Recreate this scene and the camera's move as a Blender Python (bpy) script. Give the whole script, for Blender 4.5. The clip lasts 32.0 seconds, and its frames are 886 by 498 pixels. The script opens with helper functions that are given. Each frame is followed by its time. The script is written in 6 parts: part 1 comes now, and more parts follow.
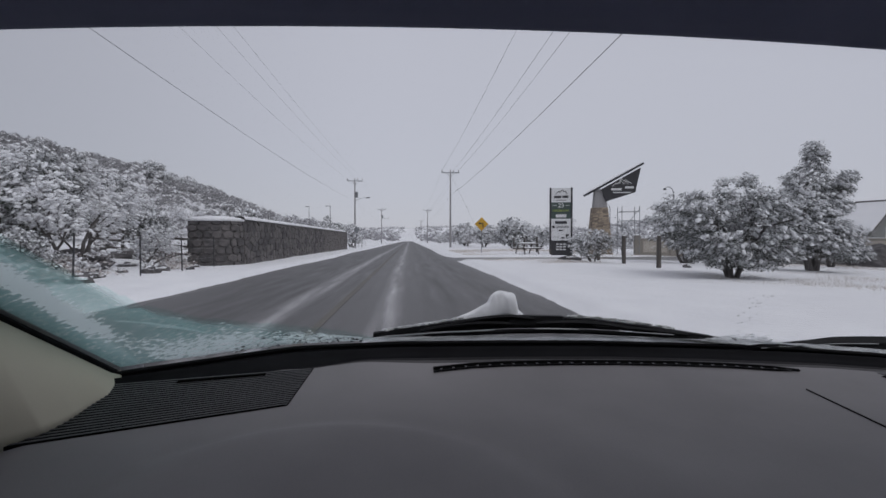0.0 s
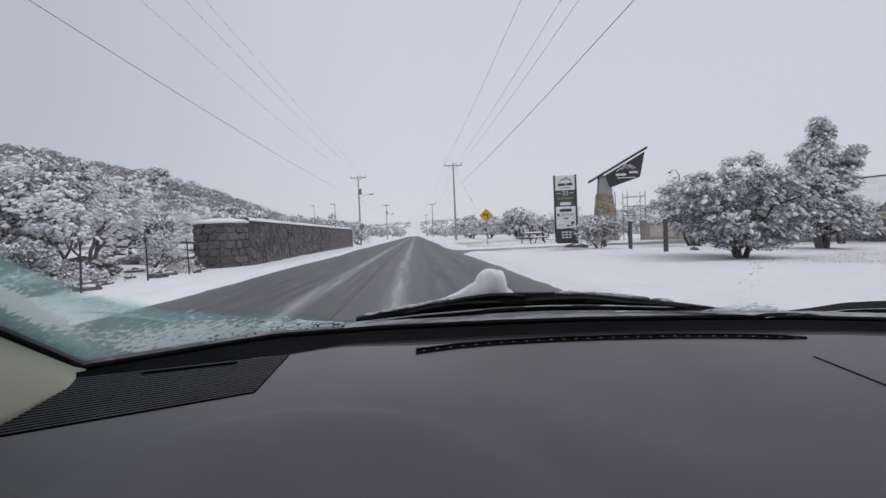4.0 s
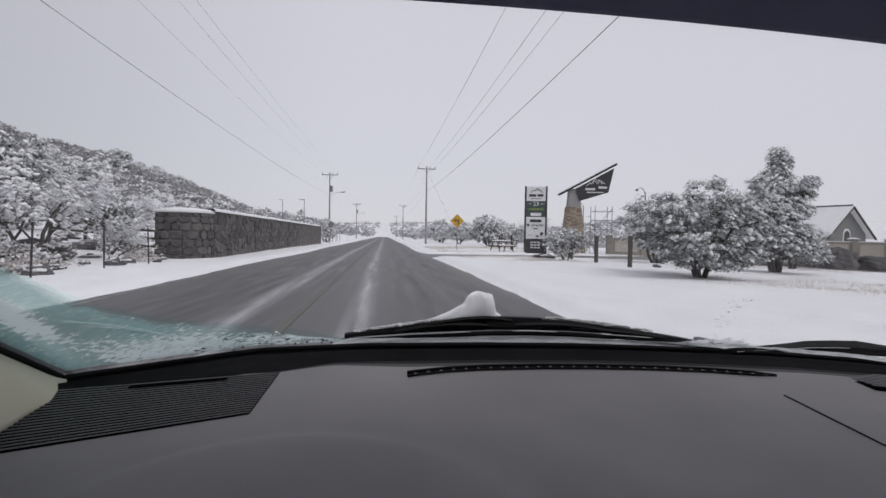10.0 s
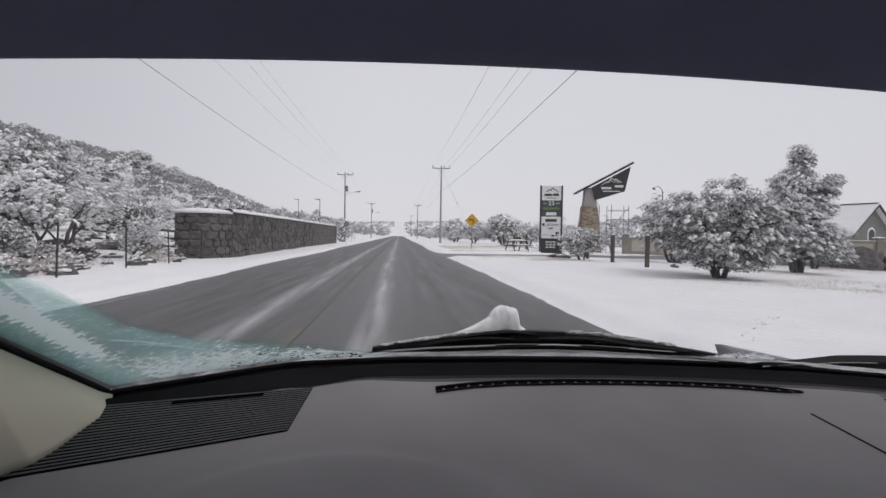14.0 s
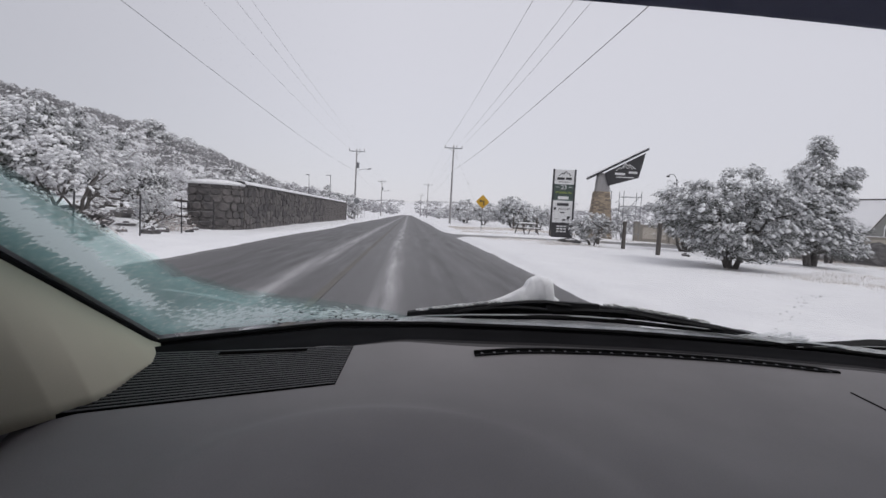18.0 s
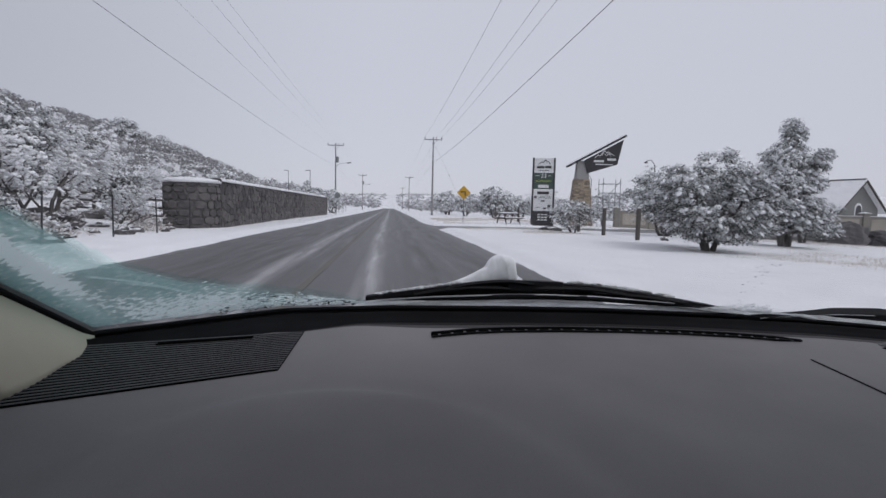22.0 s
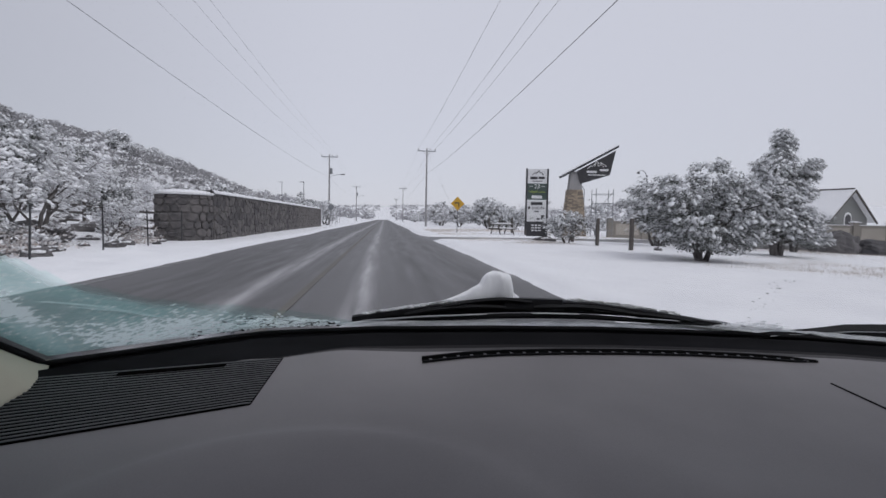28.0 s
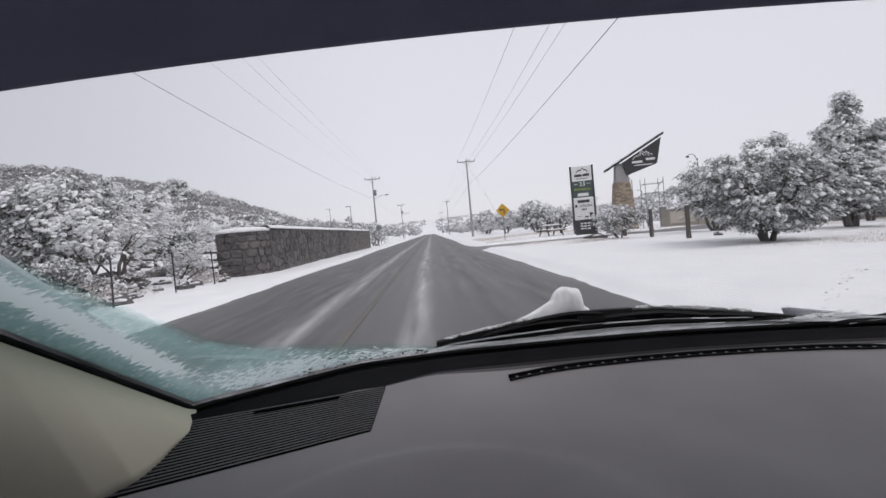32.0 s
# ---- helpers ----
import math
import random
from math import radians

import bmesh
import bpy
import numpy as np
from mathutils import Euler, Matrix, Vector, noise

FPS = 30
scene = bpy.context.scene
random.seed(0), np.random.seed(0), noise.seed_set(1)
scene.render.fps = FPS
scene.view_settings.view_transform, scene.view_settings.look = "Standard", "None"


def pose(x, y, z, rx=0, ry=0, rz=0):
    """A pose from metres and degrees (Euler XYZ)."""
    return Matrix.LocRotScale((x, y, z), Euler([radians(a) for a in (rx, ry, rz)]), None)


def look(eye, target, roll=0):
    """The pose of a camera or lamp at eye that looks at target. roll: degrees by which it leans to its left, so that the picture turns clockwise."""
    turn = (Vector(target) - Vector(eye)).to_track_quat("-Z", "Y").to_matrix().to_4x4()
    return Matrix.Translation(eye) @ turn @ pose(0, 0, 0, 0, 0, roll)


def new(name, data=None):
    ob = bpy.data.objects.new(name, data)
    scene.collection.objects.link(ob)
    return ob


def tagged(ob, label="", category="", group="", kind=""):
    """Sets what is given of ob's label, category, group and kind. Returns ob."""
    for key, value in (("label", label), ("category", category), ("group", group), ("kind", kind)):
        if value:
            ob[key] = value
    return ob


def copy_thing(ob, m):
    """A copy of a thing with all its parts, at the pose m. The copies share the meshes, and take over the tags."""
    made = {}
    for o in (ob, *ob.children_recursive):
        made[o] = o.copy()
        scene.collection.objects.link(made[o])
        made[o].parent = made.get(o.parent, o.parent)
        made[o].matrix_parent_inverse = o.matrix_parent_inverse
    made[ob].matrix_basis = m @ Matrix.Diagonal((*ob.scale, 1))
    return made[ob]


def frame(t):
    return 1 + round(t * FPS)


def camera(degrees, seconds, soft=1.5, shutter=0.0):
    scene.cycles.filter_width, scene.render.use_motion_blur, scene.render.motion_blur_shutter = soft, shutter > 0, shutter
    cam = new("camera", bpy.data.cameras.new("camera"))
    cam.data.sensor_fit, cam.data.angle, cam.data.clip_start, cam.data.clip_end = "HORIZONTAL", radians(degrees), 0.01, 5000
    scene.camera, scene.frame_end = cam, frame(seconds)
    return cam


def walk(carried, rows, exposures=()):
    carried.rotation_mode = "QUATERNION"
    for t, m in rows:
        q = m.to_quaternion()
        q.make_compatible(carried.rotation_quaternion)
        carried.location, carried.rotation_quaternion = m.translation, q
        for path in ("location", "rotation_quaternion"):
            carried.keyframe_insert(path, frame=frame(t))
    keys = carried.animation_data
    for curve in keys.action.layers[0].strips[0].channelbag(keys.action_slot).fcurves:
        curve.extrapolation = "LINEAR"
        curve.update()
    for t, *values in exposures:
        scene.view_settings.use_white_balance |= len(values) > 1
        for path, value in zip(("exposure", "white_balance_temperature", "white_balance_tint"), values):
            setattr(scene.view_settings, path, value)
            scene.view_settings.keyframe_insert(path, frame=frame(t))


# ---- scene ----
# ================= camera and its path =================
cam = camera(84.0, 32.0, 1.55)
# seconds, x, y, z, yaw to the left, pitch up, lean to the left
ROWS = [
    (0.0, 0.0003, -0.0006, 1.1000, -3.900, -1.050, -0.000),
    (0.5, 0.0081, -0.0009, 1.0897, -4.326, -0.795, -0.526),
    (1.0, -0.0156, -0.0110, 1.1043, -5.396, -0.418, 0.268),
    (1.5, -0.0151, 0.0204, 1.0839, -6.126, -0.771, 2.062),
    (2.0, 0.0196, 0.0259, 1.0760, -7.757, -1.290, 1.301),
    (2.5, 0.0250, 0.0333, 1.0683, -7.622, -2.086, 0.267),
    (3.0, 0.0484, 0.0500, 1.0626, -5.178, -1.680, -2.509),
    (3.5, 0.0550, 0.0458, 1.0652, -3.528, -1.665, -3.262),
    (5.5, -0.0026, 0.0378, 1.0798, -4.675, -2.276, 0.979),
    (6.0, 0.0004, 0.0405, 1.0864, -5.682, -2.177, 1.781),
    (6.5, 0.0059, 0.0427, 1.0945, -6.186, -2.071, 1.883),
    (7.0, 0.0035, 0.0345, 1.0985, -6.363, -1.553, 1.816),
    (7.5, 0.0060, 0.0385, 1.1017, -7.009, -1.329, 1.814),
    (8.0, 0.0007, 0.0320, 1.1028, -6.942, -1.024, 1.246),
    (8.5, -0.0081, 0.0318, 1.1099, -6.407, -0.784, 1.493),
    (9.0, 0.0044, 0.0386, 1.1007, -6.364, -0.956, 1.365),
    (9.5, -0.0024, 0.0352, 1.1007, -6.347, -1.141, 1.050),
    (10.0, 0.0008, 0.0360, 1.1031, -6.803, -1.450, 0.993),
    (10.5, -0.0141, 0.0317, 1.1176, -6.665, -1.944, 1.532),
    (11.0, -0.0192, 0.0348, 1.1072, -6.785, -1.790, 1.999),
    (11.5, -0.0202, 0.0312, 1.1023, -6.413, -2.034, 2.021),
    (12.0, -0.0219, 0.0278, 1.1140, -6.182, -2.139, 2.069),
    (12.5, -0.0102, 0.0237, 1.1150, -5.506, -2.226, 1.441),
    (13.0, -0.0322, 0.0300, 1.1170, -4.712, -1.907, 0.967),
    (13.5, -0.0210, 0.0380, 1.1153, -4.807, -2.223, 1.184),
    (14.0, -0.0224, 0.0218, 1.1342, -5.123, -1.585, 0.932),
    (14.5, -0.0247, 0.0324, 1.1254, -5.335, -1.423, 0.455),
    (16.5, -0.0571, 0.0294, 1.1143, -7.280, -2.361, 2.426),
    (17.0, -0.0468, 0.0361, 1.1150, -7.247, -2.663, 2.686),
    (17.5, -0.0681, 0.0257, 1.1151, -5.014, -3.267, 2.199),
    (18.0, -0.0768, 0.0262, 1.1063, -4.221, -3.876, 3.041),
    (18.5, -0.0695, 0.0162, 1.1138, -4.849, -3.483, 3.664),
    (19.0, -0.0665, 0.0250, 1.0971, -4.124, -3.956, 4.016),
    (19.5, -0.0498, 0.0337, 1.1009, -5.068, -4.351, 4.494),
    (20.0, -0.0232, 0.0447, 1.0951, -5.570, -4.957, 3.413),
    (20.5, -0.0315, 0.0480, 1.0901, -4.274, -4.676, 1.042),
    (21.0, -0.0723, 0.0396, 1.1014, -3.139, -4.393, 0.618),
    (21.5, -0.0593, 0.0554, 1.0828, -6.683, -4.456, 1.501),
    (22.0, -0.0268, 0.0499, 1.0845, -6.190, -4.719, 1.380),
    (22.5, -0.0170, 0.0630, 1.0901, -6.151, -4.294, 0.744),
    (23.0, -0.0140, 0.0727, 1.0850, -5.897, -3.765, 0.476),
    (23.5, -0.0026, 0.0908, 1.0757, -4.624, -3.581, 0.157),
    (24.0, 0.0215, 0.0814, 1.0782, -5.417, -2.980, -0.404),
    (24.5, 0.0230, 0.0836, 1.1054, -6.178, -3.403, -1.203),
    (25.0, 0.0031, 0.0904, 1.1009, -6.411, -2.692, -0.456),
    (25.5, -0.0064, 0.0907, 1.0960, -6.033, -2.726, 0.402),
    (27.5, -0.0149, 0.0812, 1.1013, -6.827, -3.496, 1.638),
    (28.0, -0.0166, 0.1056, 1.0894, -6.848, -3.437, 1.108),
    (28.5, -0.0190, 0.0987, 1.0875, -6.860, -3.475, 0.860),
    (29.0, -0.0200, 0.0900, 1.0967, -7.334, -3.515, 0.806),
    (29.5, -0.0140, 0.0731, 1.1046, -6.977, -3.195, 0.522),
    (30.0, -0.0102, 0.0685, 1.1115, -6.351, -3.021, 0.060),
    (30.5, -0.0175, 0.0546, 1.1176, -5.529, -2.401, -0.535),
    (31.0, -0.0614, 0.0429, 1.1136, -3.563, -2.359, -3.563),
    (31.5, -0.0627, 0.0312, 1.1306, -0.667, -2.391, -4.248),
    (32.0, -0.0608, 0.0377, 1.1254, -1.202, -2.011, -5.316),
]
PATH = []
for t, x, y, z, yaw, pitch, lean in ROWS:
    a, b = radians(yaw), radians(pitch)
    ahead = Vector((-math.sin(a) * math.cos(b), math.cos(a) * math.cos(b), math.sin(b)))
    eye = Vector((x, y, z))
    PATH.append((t, look(eye, eye + ahead, lean)))
# the clip's camera opens up a little after its first second, and its white balance drifts
EXPOSURES = [(0.0, 0.02, 6390, 10), (0.5, 0.22, 6460, 10), (1.0, 0.38, 6600, 10), (2.0, 0.37, 6620, 10), (3.0, 0.36, 6500, 10), (6.0, 0.363, 6400, 10), (7.0, 0.364, 6440, 10), (9.0, 0.366, 6610, 10), (12.0, 0.37, 6720, 10), (13.5, 0.43, 6800, 10), (17.0, 0.44, 6820, 10), (18.0, 0.42, 6680, 10), (19.5, 0.34, 6620, 10), (21.0, 0.28, 6350, 10), (23.0, 0.243, 6380, 10), (25.0, 0.25, 6490, 10), (28.0, 0.31, 6400, 10), (30.5, 0.33, 6400, 10), (31.2, 0.42, 6520, 10), (32.0, 0.60, 6720, 10)]
walk(cam, PATH, EXPOSURES)

# ================= world and light =================
world = bpy.data.worlds.new("world")
scene.world = world
world.use_nodes = True
wn, wl = world.node_tree.nodes, world.node_tree.links
wn.clear()
sky = wn.new("ShaderNodeTexSky")
sky.sky_type, sky.sun_disc = "NISHITA", False
sky.sun_elevation, sky.sun_rotation = radians(48), radians(150)
haze = wn.new("ShaderNodeRGB")
haze.outputs[0].default_value = (5.32, 5.26, 5.80, 1)
blend = wn.new("ShaderNodeMix")
blend.data_type = "RGBA"
blend.inputs["Factor"].default_value = 0.93
back = wn.new("ShaderNodeBackground")
back.inputs["Strength"].default_value = 0.1
wout = wn.new("ShaderNodeOutputWorld")
wl.new(sky.outputs[0], blend.inputs["A"])
# the cloud is thicker, and darker, over the hill
way = wn.new("ShaderNodeTexCoord")
east = wn.new("ShaderNodeSeparateXYZ")
thick = wn.new("ShaderNodeMapRange")
thick.interpolation_type = "SMOOTHSTEP"
thick.inputs["From Min"].default_value, thick.inputs["From Max"].default_value = -0.85, 0.0
thick.inputs["To Min"].default_value, thick.inputs["To Max"].default_value = 0.72, 1.0
cloud = wn.new("ShaderNodeVectorMath")
cloud.operation = "SCALE"
wl.new(way.outputs["Generated"], east.inputs[0])
wl.new(east.outputs["X"], thick.inputs["Value"])
wl.new(haze.outputs[0], cloud.inputs[0])
wl.new(thick.outputs["Result"], cloud.inputs["Scale"])
wl.new(cloud.outputs[0], blend.inputs["B"])
wl.new(blend.outputs["Result"], back.inputs["Color"])
wl.new(back.outputs[0], wout.inputs[0])
sun = new("sun", bpy.data.lights.new("sun", "SUN"))
sun.data.energy, sun.data.angle, sun.data.color = 0.6, radians(40), (1.0, 0.98, 0.95)
sun.matrix_world = look((20, -20, 40), (0, 0, 0))


# ================= materials =================
def shader(name):
    m = bpy.data.materials.new(name)
    m.use_nodes = True
    m.node_tree.nodes.clear()
    out = m.node_tree.nodes.new("ShaderNodeOutputMaterial")
    return m, m.node_tree.nodes, m.node_tree.links, out


def ramp(nodes, stops):
    r = nodes.new("ShaderNodeValToRGB")
    e = r.color_ramp.elements
    while len(e) < len(stops):
        e.new(0.5)
    for k, (p, c) in zip(e, stops):
        k.position = p
        k.color = (*c, 1) if len(c) == 3 else c
    return r


def mat(name, c1, c2=None, rough=0.7, metal=0.0, scale=6.0, fine=60.0, bump=0.2, dist=0.01, spec=0.5, per="", stretch=(1, 1, 1)):
    """A surface with two colours mixed by noise at two scales, and fine relief."""
    m, n, l, out = shader(name)
    c2 = c2 or tuple(v * 0.75 for v in c1)
    p = n.new("ShaderNodeBsdfPrincipled")
    p.inputs["Roughness"].default_value = rough
    p.inputs["Metallic"].default_value = metal
    p.inputs["Specular IOR Level"].default_value = spec
    co = n.new("ShaderNodeTexCoord")
    mp = n.new("ShaderNodeMapping")
    mp.inputs["Scale"].default_value = stretch
    l.new(co.outputs["Object"], mp.inputs[0])
    a = n.new("ShaderNodeTexNoise")
    a.inputs["Scale"].default_value, a.inputs["Detail"].default_value = scale, 5
    b = n.new("ShaderNodeTexNoise")
    b.inputs["Scale"].default_value, b.inputs["Detail"].default_value = fine, 3
    l.new(mp.outputs[0], a.inputs[0]), l.new(mp.outputs[0], b.inputs[0])
    mx = n.new("ShaderNodeMath")
    mx.operation = "MULTIPLY_ADD"
    mx.inputs[1].default_value = 0.35
    l.new(b.outputs[0], mx.inputs[0]), l.new(a.outputs[0], mx.inputs[2])
    src = mx.outputs[0]
    if per:
        g = n.new("ShaderNodeObjectInfo" if per == "object" else "ShaderNodeNewGeometry")
        ad = n.new("ShaderNodeMath")
        ad.operation = "MULTIPLY_ADD"
        ad.inputs[1].default_value = 0.5
        l.new(g.outputs["Random" if per == "object" else "Random Per Island"], ad.inputs[0])
        l.new(src, ad.inputs[2])
        sb = n.new("ShaderNodeMath")
        sb.operation = "SUBTRACT"
        sb.inputs[1].default_value = 0.25
        l.new(ad.outputs[0], sb.inputs[0])
        src = sb.outputs[0]
    r = ramp(n, [(0.45, c1), (0.9, c2)])
    l.new(src, r.inputs[0])
    l.new(r.outputs[0], p.inputs["Base Color"])
    if bump:
        bp = n.new("ShaderNodeBump")
        bp.inputs["Strength"].default_value, bp.inputs["Distance"].default_value = bump, dist
        l.new(mx.outputs[0], bp.inputs["Height"])
        l.new(bp.outputs[0], p.inputs["Normal"])
    l.new(p.outputs[0], out.inputs[0])
    return m


SNOW = mat("snow", (0.78, 0.78, 0.80), (0.88, 0.88, 0.89), 0.75, scale=1.1, fine=9, bump=0.5, dist=0.07)
SNOW_LUMP = mat("snow_lump", (0.82, 0.82, 0.83), (0.9, 0.9, 0.91), 0.6, scale=40, fine=240, bump=0.5, dist=0.003)
for node in SNOW_LUMP.node_tree.nodes:
    if node.type == "BSDF_PRINCIPLED":
        node.inputs["Subsurface Weight"].default_value = 0.9
        node.inputs["Subsurface Radius"].default_value = (1.0, 1.0, 1.0)
        node.inputs["Subsurface Scale"].default_value = 0.02
# Two mottled tones put broad windscreen reflections into the dashboard's colour.
DASH = mat("dash_plastic", (0.222, 0.212, 0.214), (0.150, 0.143, 0.146), 0.55, scale=3.2, fine=900, bump=0.12, dist=0.0006, spec=0.3)
# Dark plastic; the shade before the glass is put into this colour too.
COVE_SHADED = mat("dark_soft_plastic", (0.008, 0.008, 0.0088), (0.015, 0.015, 0.0165), 0.9, scale=9, fine=900, bump=0.12, dist=0.0006, spec=0.02)
GRILLE = mat("grille_plastic", (0.085, 0.085, 0.09), (0.06, 0.06, 0.065), 0.5, scale=30, fine=600, bump=0.1, dist=0.0005)
BLACK = mat("black_rubber", (0.006, 0.006, 0.007), (0.011, 0.011, 0.012), 0.7, scale=20, fine=300, bump=0.15, dist=0.001, spec=0.12)
# Two tones for the painted fall-off of light before the cove.
SHADE_DEEP = mat("charcoal_soft_plastic", (0.030, 0.029, 0.030), (0.024, 0.023, 0.024), 0.8, scale=9, fine=900, bump=0.12, dist=0.0006, spec=0.05)
SHADE_EDGE = mat("grey_soft_plastic", (0.092, 0.089, 0.091), (0.074, 0.072, 0.074), 0.8, scale=9, fine=900, bump=0.12, dist=0.0006, spec=0.1)
# Flat black that paints the shade inside openings not cut into the dashboard.
VOID = mat("deep_black_gap", (0.003, 0.003, 0.003), (0.004, 0.004, 0.004), 1.0, scale=20, fine=300, bump=0, spec=0.0)
WIPER = mat("wiper_plastic", (0.009, 0.009, 0.010), (0.016, 0.016, 0.018), 0.6, scale=25, fine=200, bump=0.2, dist=0.001, spec=0.2)
BEIGE = mat("beige_trim", (0.48, 0.455, 0.36), (0.42, 0.40, 0.315), 0.8, scale=5, fine=700, bump=0.15, dist=0.0006)
LINER = mat("roof_liner", (0.36, 0.38, 0.54), (0.31, 0.33, 0.47), 0.95, scale=8, fine=900, bump=0.2, dist=0.0006, spec=0.1)
PAINT = mat("car_paint", (0.35, 0.36, 0.38), (0.32, 0.33, 0.35), 0.25, 0.3, scale=3, fine=500, bump=0.02)
FABRIC = mat("seat_fabric", (0.10, 0.10, 0.11), (0.07, 0.07, 0.08), 0.95, scale=20, fine=600, bump=0.3, dist=0.001)
CONCRETE = mat("pole_concrete", (0.36, 0.35, 0.35), (0.27, 0.265, 0.27), 0.8, scale=3, fine=60, bump=0.2, stretch=(1, 1, 0.25))
STEEL = mat("galvanised_steel", (0.30, 0.31, 0.32), (0.20, 0.21, 0.22), 0.45, 0.7, scale=12, fine=120, bump=0.1)
DARK_METAL = mat("dark_metal", (0.035, 0.035, 0.04), (0.06, 0.06, 0.065), 0.5, 0.4, scale=12, fine=120, bump=0.1)
WIRE = mat("wire_metal", (0.16, 0.16, 0.165), (0.22, 0.22, 0.225), 0.6, 0.3, bump=0)
PORCELAIN = mat("insulator", (0.10, 0.09, 0.09), (0.16, 0.15, 0.15), 0.3, bump=0)
STONE = mat("wall_stone", (0.070, 0.066, 0.068), (0.15, 0.138, 0.135), 0.85, scale=4, fine=45, bump=0.5, dist=0.02, per="object")
MORTAR = mat("wall_mortar", (0.20, 0.19, 0.185), (0.13, 0.122, 0.12), 0.95, scale=5, fine=60, bump=0.5, dist=0.02)
ROCK = mat("rock", (0.075, 0.072, 0.075), (0.16, 0.15, 0.15), 0.85, scale=2.5, fine=30, bump=0.7, dist=0.04, per="object")
BARK = mat("bark", (0.06, 0.052, 0.048), (0.16, 0.15, 0.145), 0.95, scale=8, fine=60, bump=0.8, dist=0.02, stretch=(1, 1, 0.3))
GRASS = mat("dry_grass", (0.52, 0.46, 0.40), (0.70, 0.65, 0.61), 0.9, scale=1.0, bump=0, per="island")
LEDGER = mat("ledge_stone", (0.43, 0.35, 0.26), (0.21, 0.175, 0.145), 0.85, scale=5, fine=60, bump=0.4, dist=0.01, per="object")
STUCCO = mat("stucco", (0.46, 0.42, 0.37), (0.40, 0.365, 0.32), 0.9, scale=2, fine=80, bump=0.3, dist=0.006)
STUCCO_DARK = mat("stucco_pilaster", (0.30, 0.275, 0.245), (0.26, 0.24, 0.21), 0.9, scale=2, fine=80, bump=0.3, dist=0.006)
SIGN_DARK = mat("sign_charcoal", (0.030, 0.029, 0.033), (0.04, 0.039, 0.043), 0.5, scale=3, fine=80, bump=0.05)
SIGN_WHITE = mat("sign_white", (0.75, 0.75, 0.75), (0.68, 0.68, 0.68), 0.5, scale=4, fine=60, bump=0.05)
SIGN_GREEN = mat("sign_green", (0.05, 0.075, 0.065), (0.06, 0.085, 0.075), 0.5, scale=4, fine=60, bump=0.05)
SIGN_LIME = mat("sign_lime", (0.42, 0.52, 0.10), (0.36, 0.45, 0.09), 0.5, scale=4, fine=60, bump=0.05)
SIGN_YELLOW = mat("sign_yellow", (0.62, 0.36, 0.03), (0.55, 0.31, 0.03), 0.45, scale=4, fine=60, bump=0.05)
HOUSE_WALL = mat("house_wall", (0.20, 0.203, 0.195), (0.165, 0.168, 0.162), 0.85, scale=2, fine=50, bump=0.2)
WOOD = mat("dark_wood", (0.07, 0.06, 0.055), (0.11, 0.10, 0.09), 0.8, scale=4, fine=60, bump=0.3, stretch=(1, 1, 0.2))


def foliage(name, stops):
    """Leaves, each with a colour of its own between bare green and thick hoarfrost; the far ones have haze mixed in."""
    m, n, l, out = shader(name)
    g = n.new("ShaderNodeNewGeometry")
    r = ramp(n, stops)
    r.color_ramp.interpolation = "LINEAR"
    d = n.new("ShaderNodeBsdfPrincipled")
    d.inputs["Roughness"].default_value = 0.8
    d.inputs["Specular IOR Level"].default_value = 0.2
    l.new(g.outputs["Random Per Island"], r.inputs[0])
    l.new(r.outputs[0], d.inputs["Base Color"])
    l.new(d.outputs[0], out.inputs[0])
    return m


LEAF = foliage("evergreen_twig", [(0.0, (0.045, 0.052, 0.042)), (0.4, (0.10, 0.105, 0.095)), (0.7, (0.22, 0.225, 0.22)), (1.0, (0.52, 0.53, 0.54))])
LEAF_RIME = foliage("rimed_twig", [(0.0, (0.20, 0.205, 0.205)), (0.35, (0.42, 0.43, 0.44)), (1.0, (0.78, 0.79, 0.81))])
# Rime on near twigs; on the distant small trees also painted haze.
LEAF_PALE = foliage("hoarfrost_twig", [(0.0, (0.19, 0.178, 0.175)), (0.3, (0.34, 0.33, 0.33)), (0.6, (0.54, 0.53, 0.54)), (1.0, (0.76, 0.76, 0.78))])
# Frost tones lightened and evened out to paint haze over the hillside.
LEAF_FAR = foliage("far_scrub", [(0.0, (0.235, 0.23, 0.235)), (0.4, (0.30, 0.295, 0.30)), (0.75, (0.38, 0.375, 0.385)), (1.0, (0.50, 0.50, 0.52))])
LEAF_WEED = foliage("frosted_weed", [(0.0, (0.36, 0.30, 0.27)), (0.4, (0.54, 0.50, 0.48)), (1.0, (0.80, 0.80, 0.81))])

# The palest leaf tones: haze of the far distance is in the colour.
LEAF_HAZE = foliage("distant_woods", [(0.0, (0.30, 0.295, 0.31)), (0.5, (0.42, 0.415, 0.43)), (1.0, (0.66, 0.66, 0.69))])


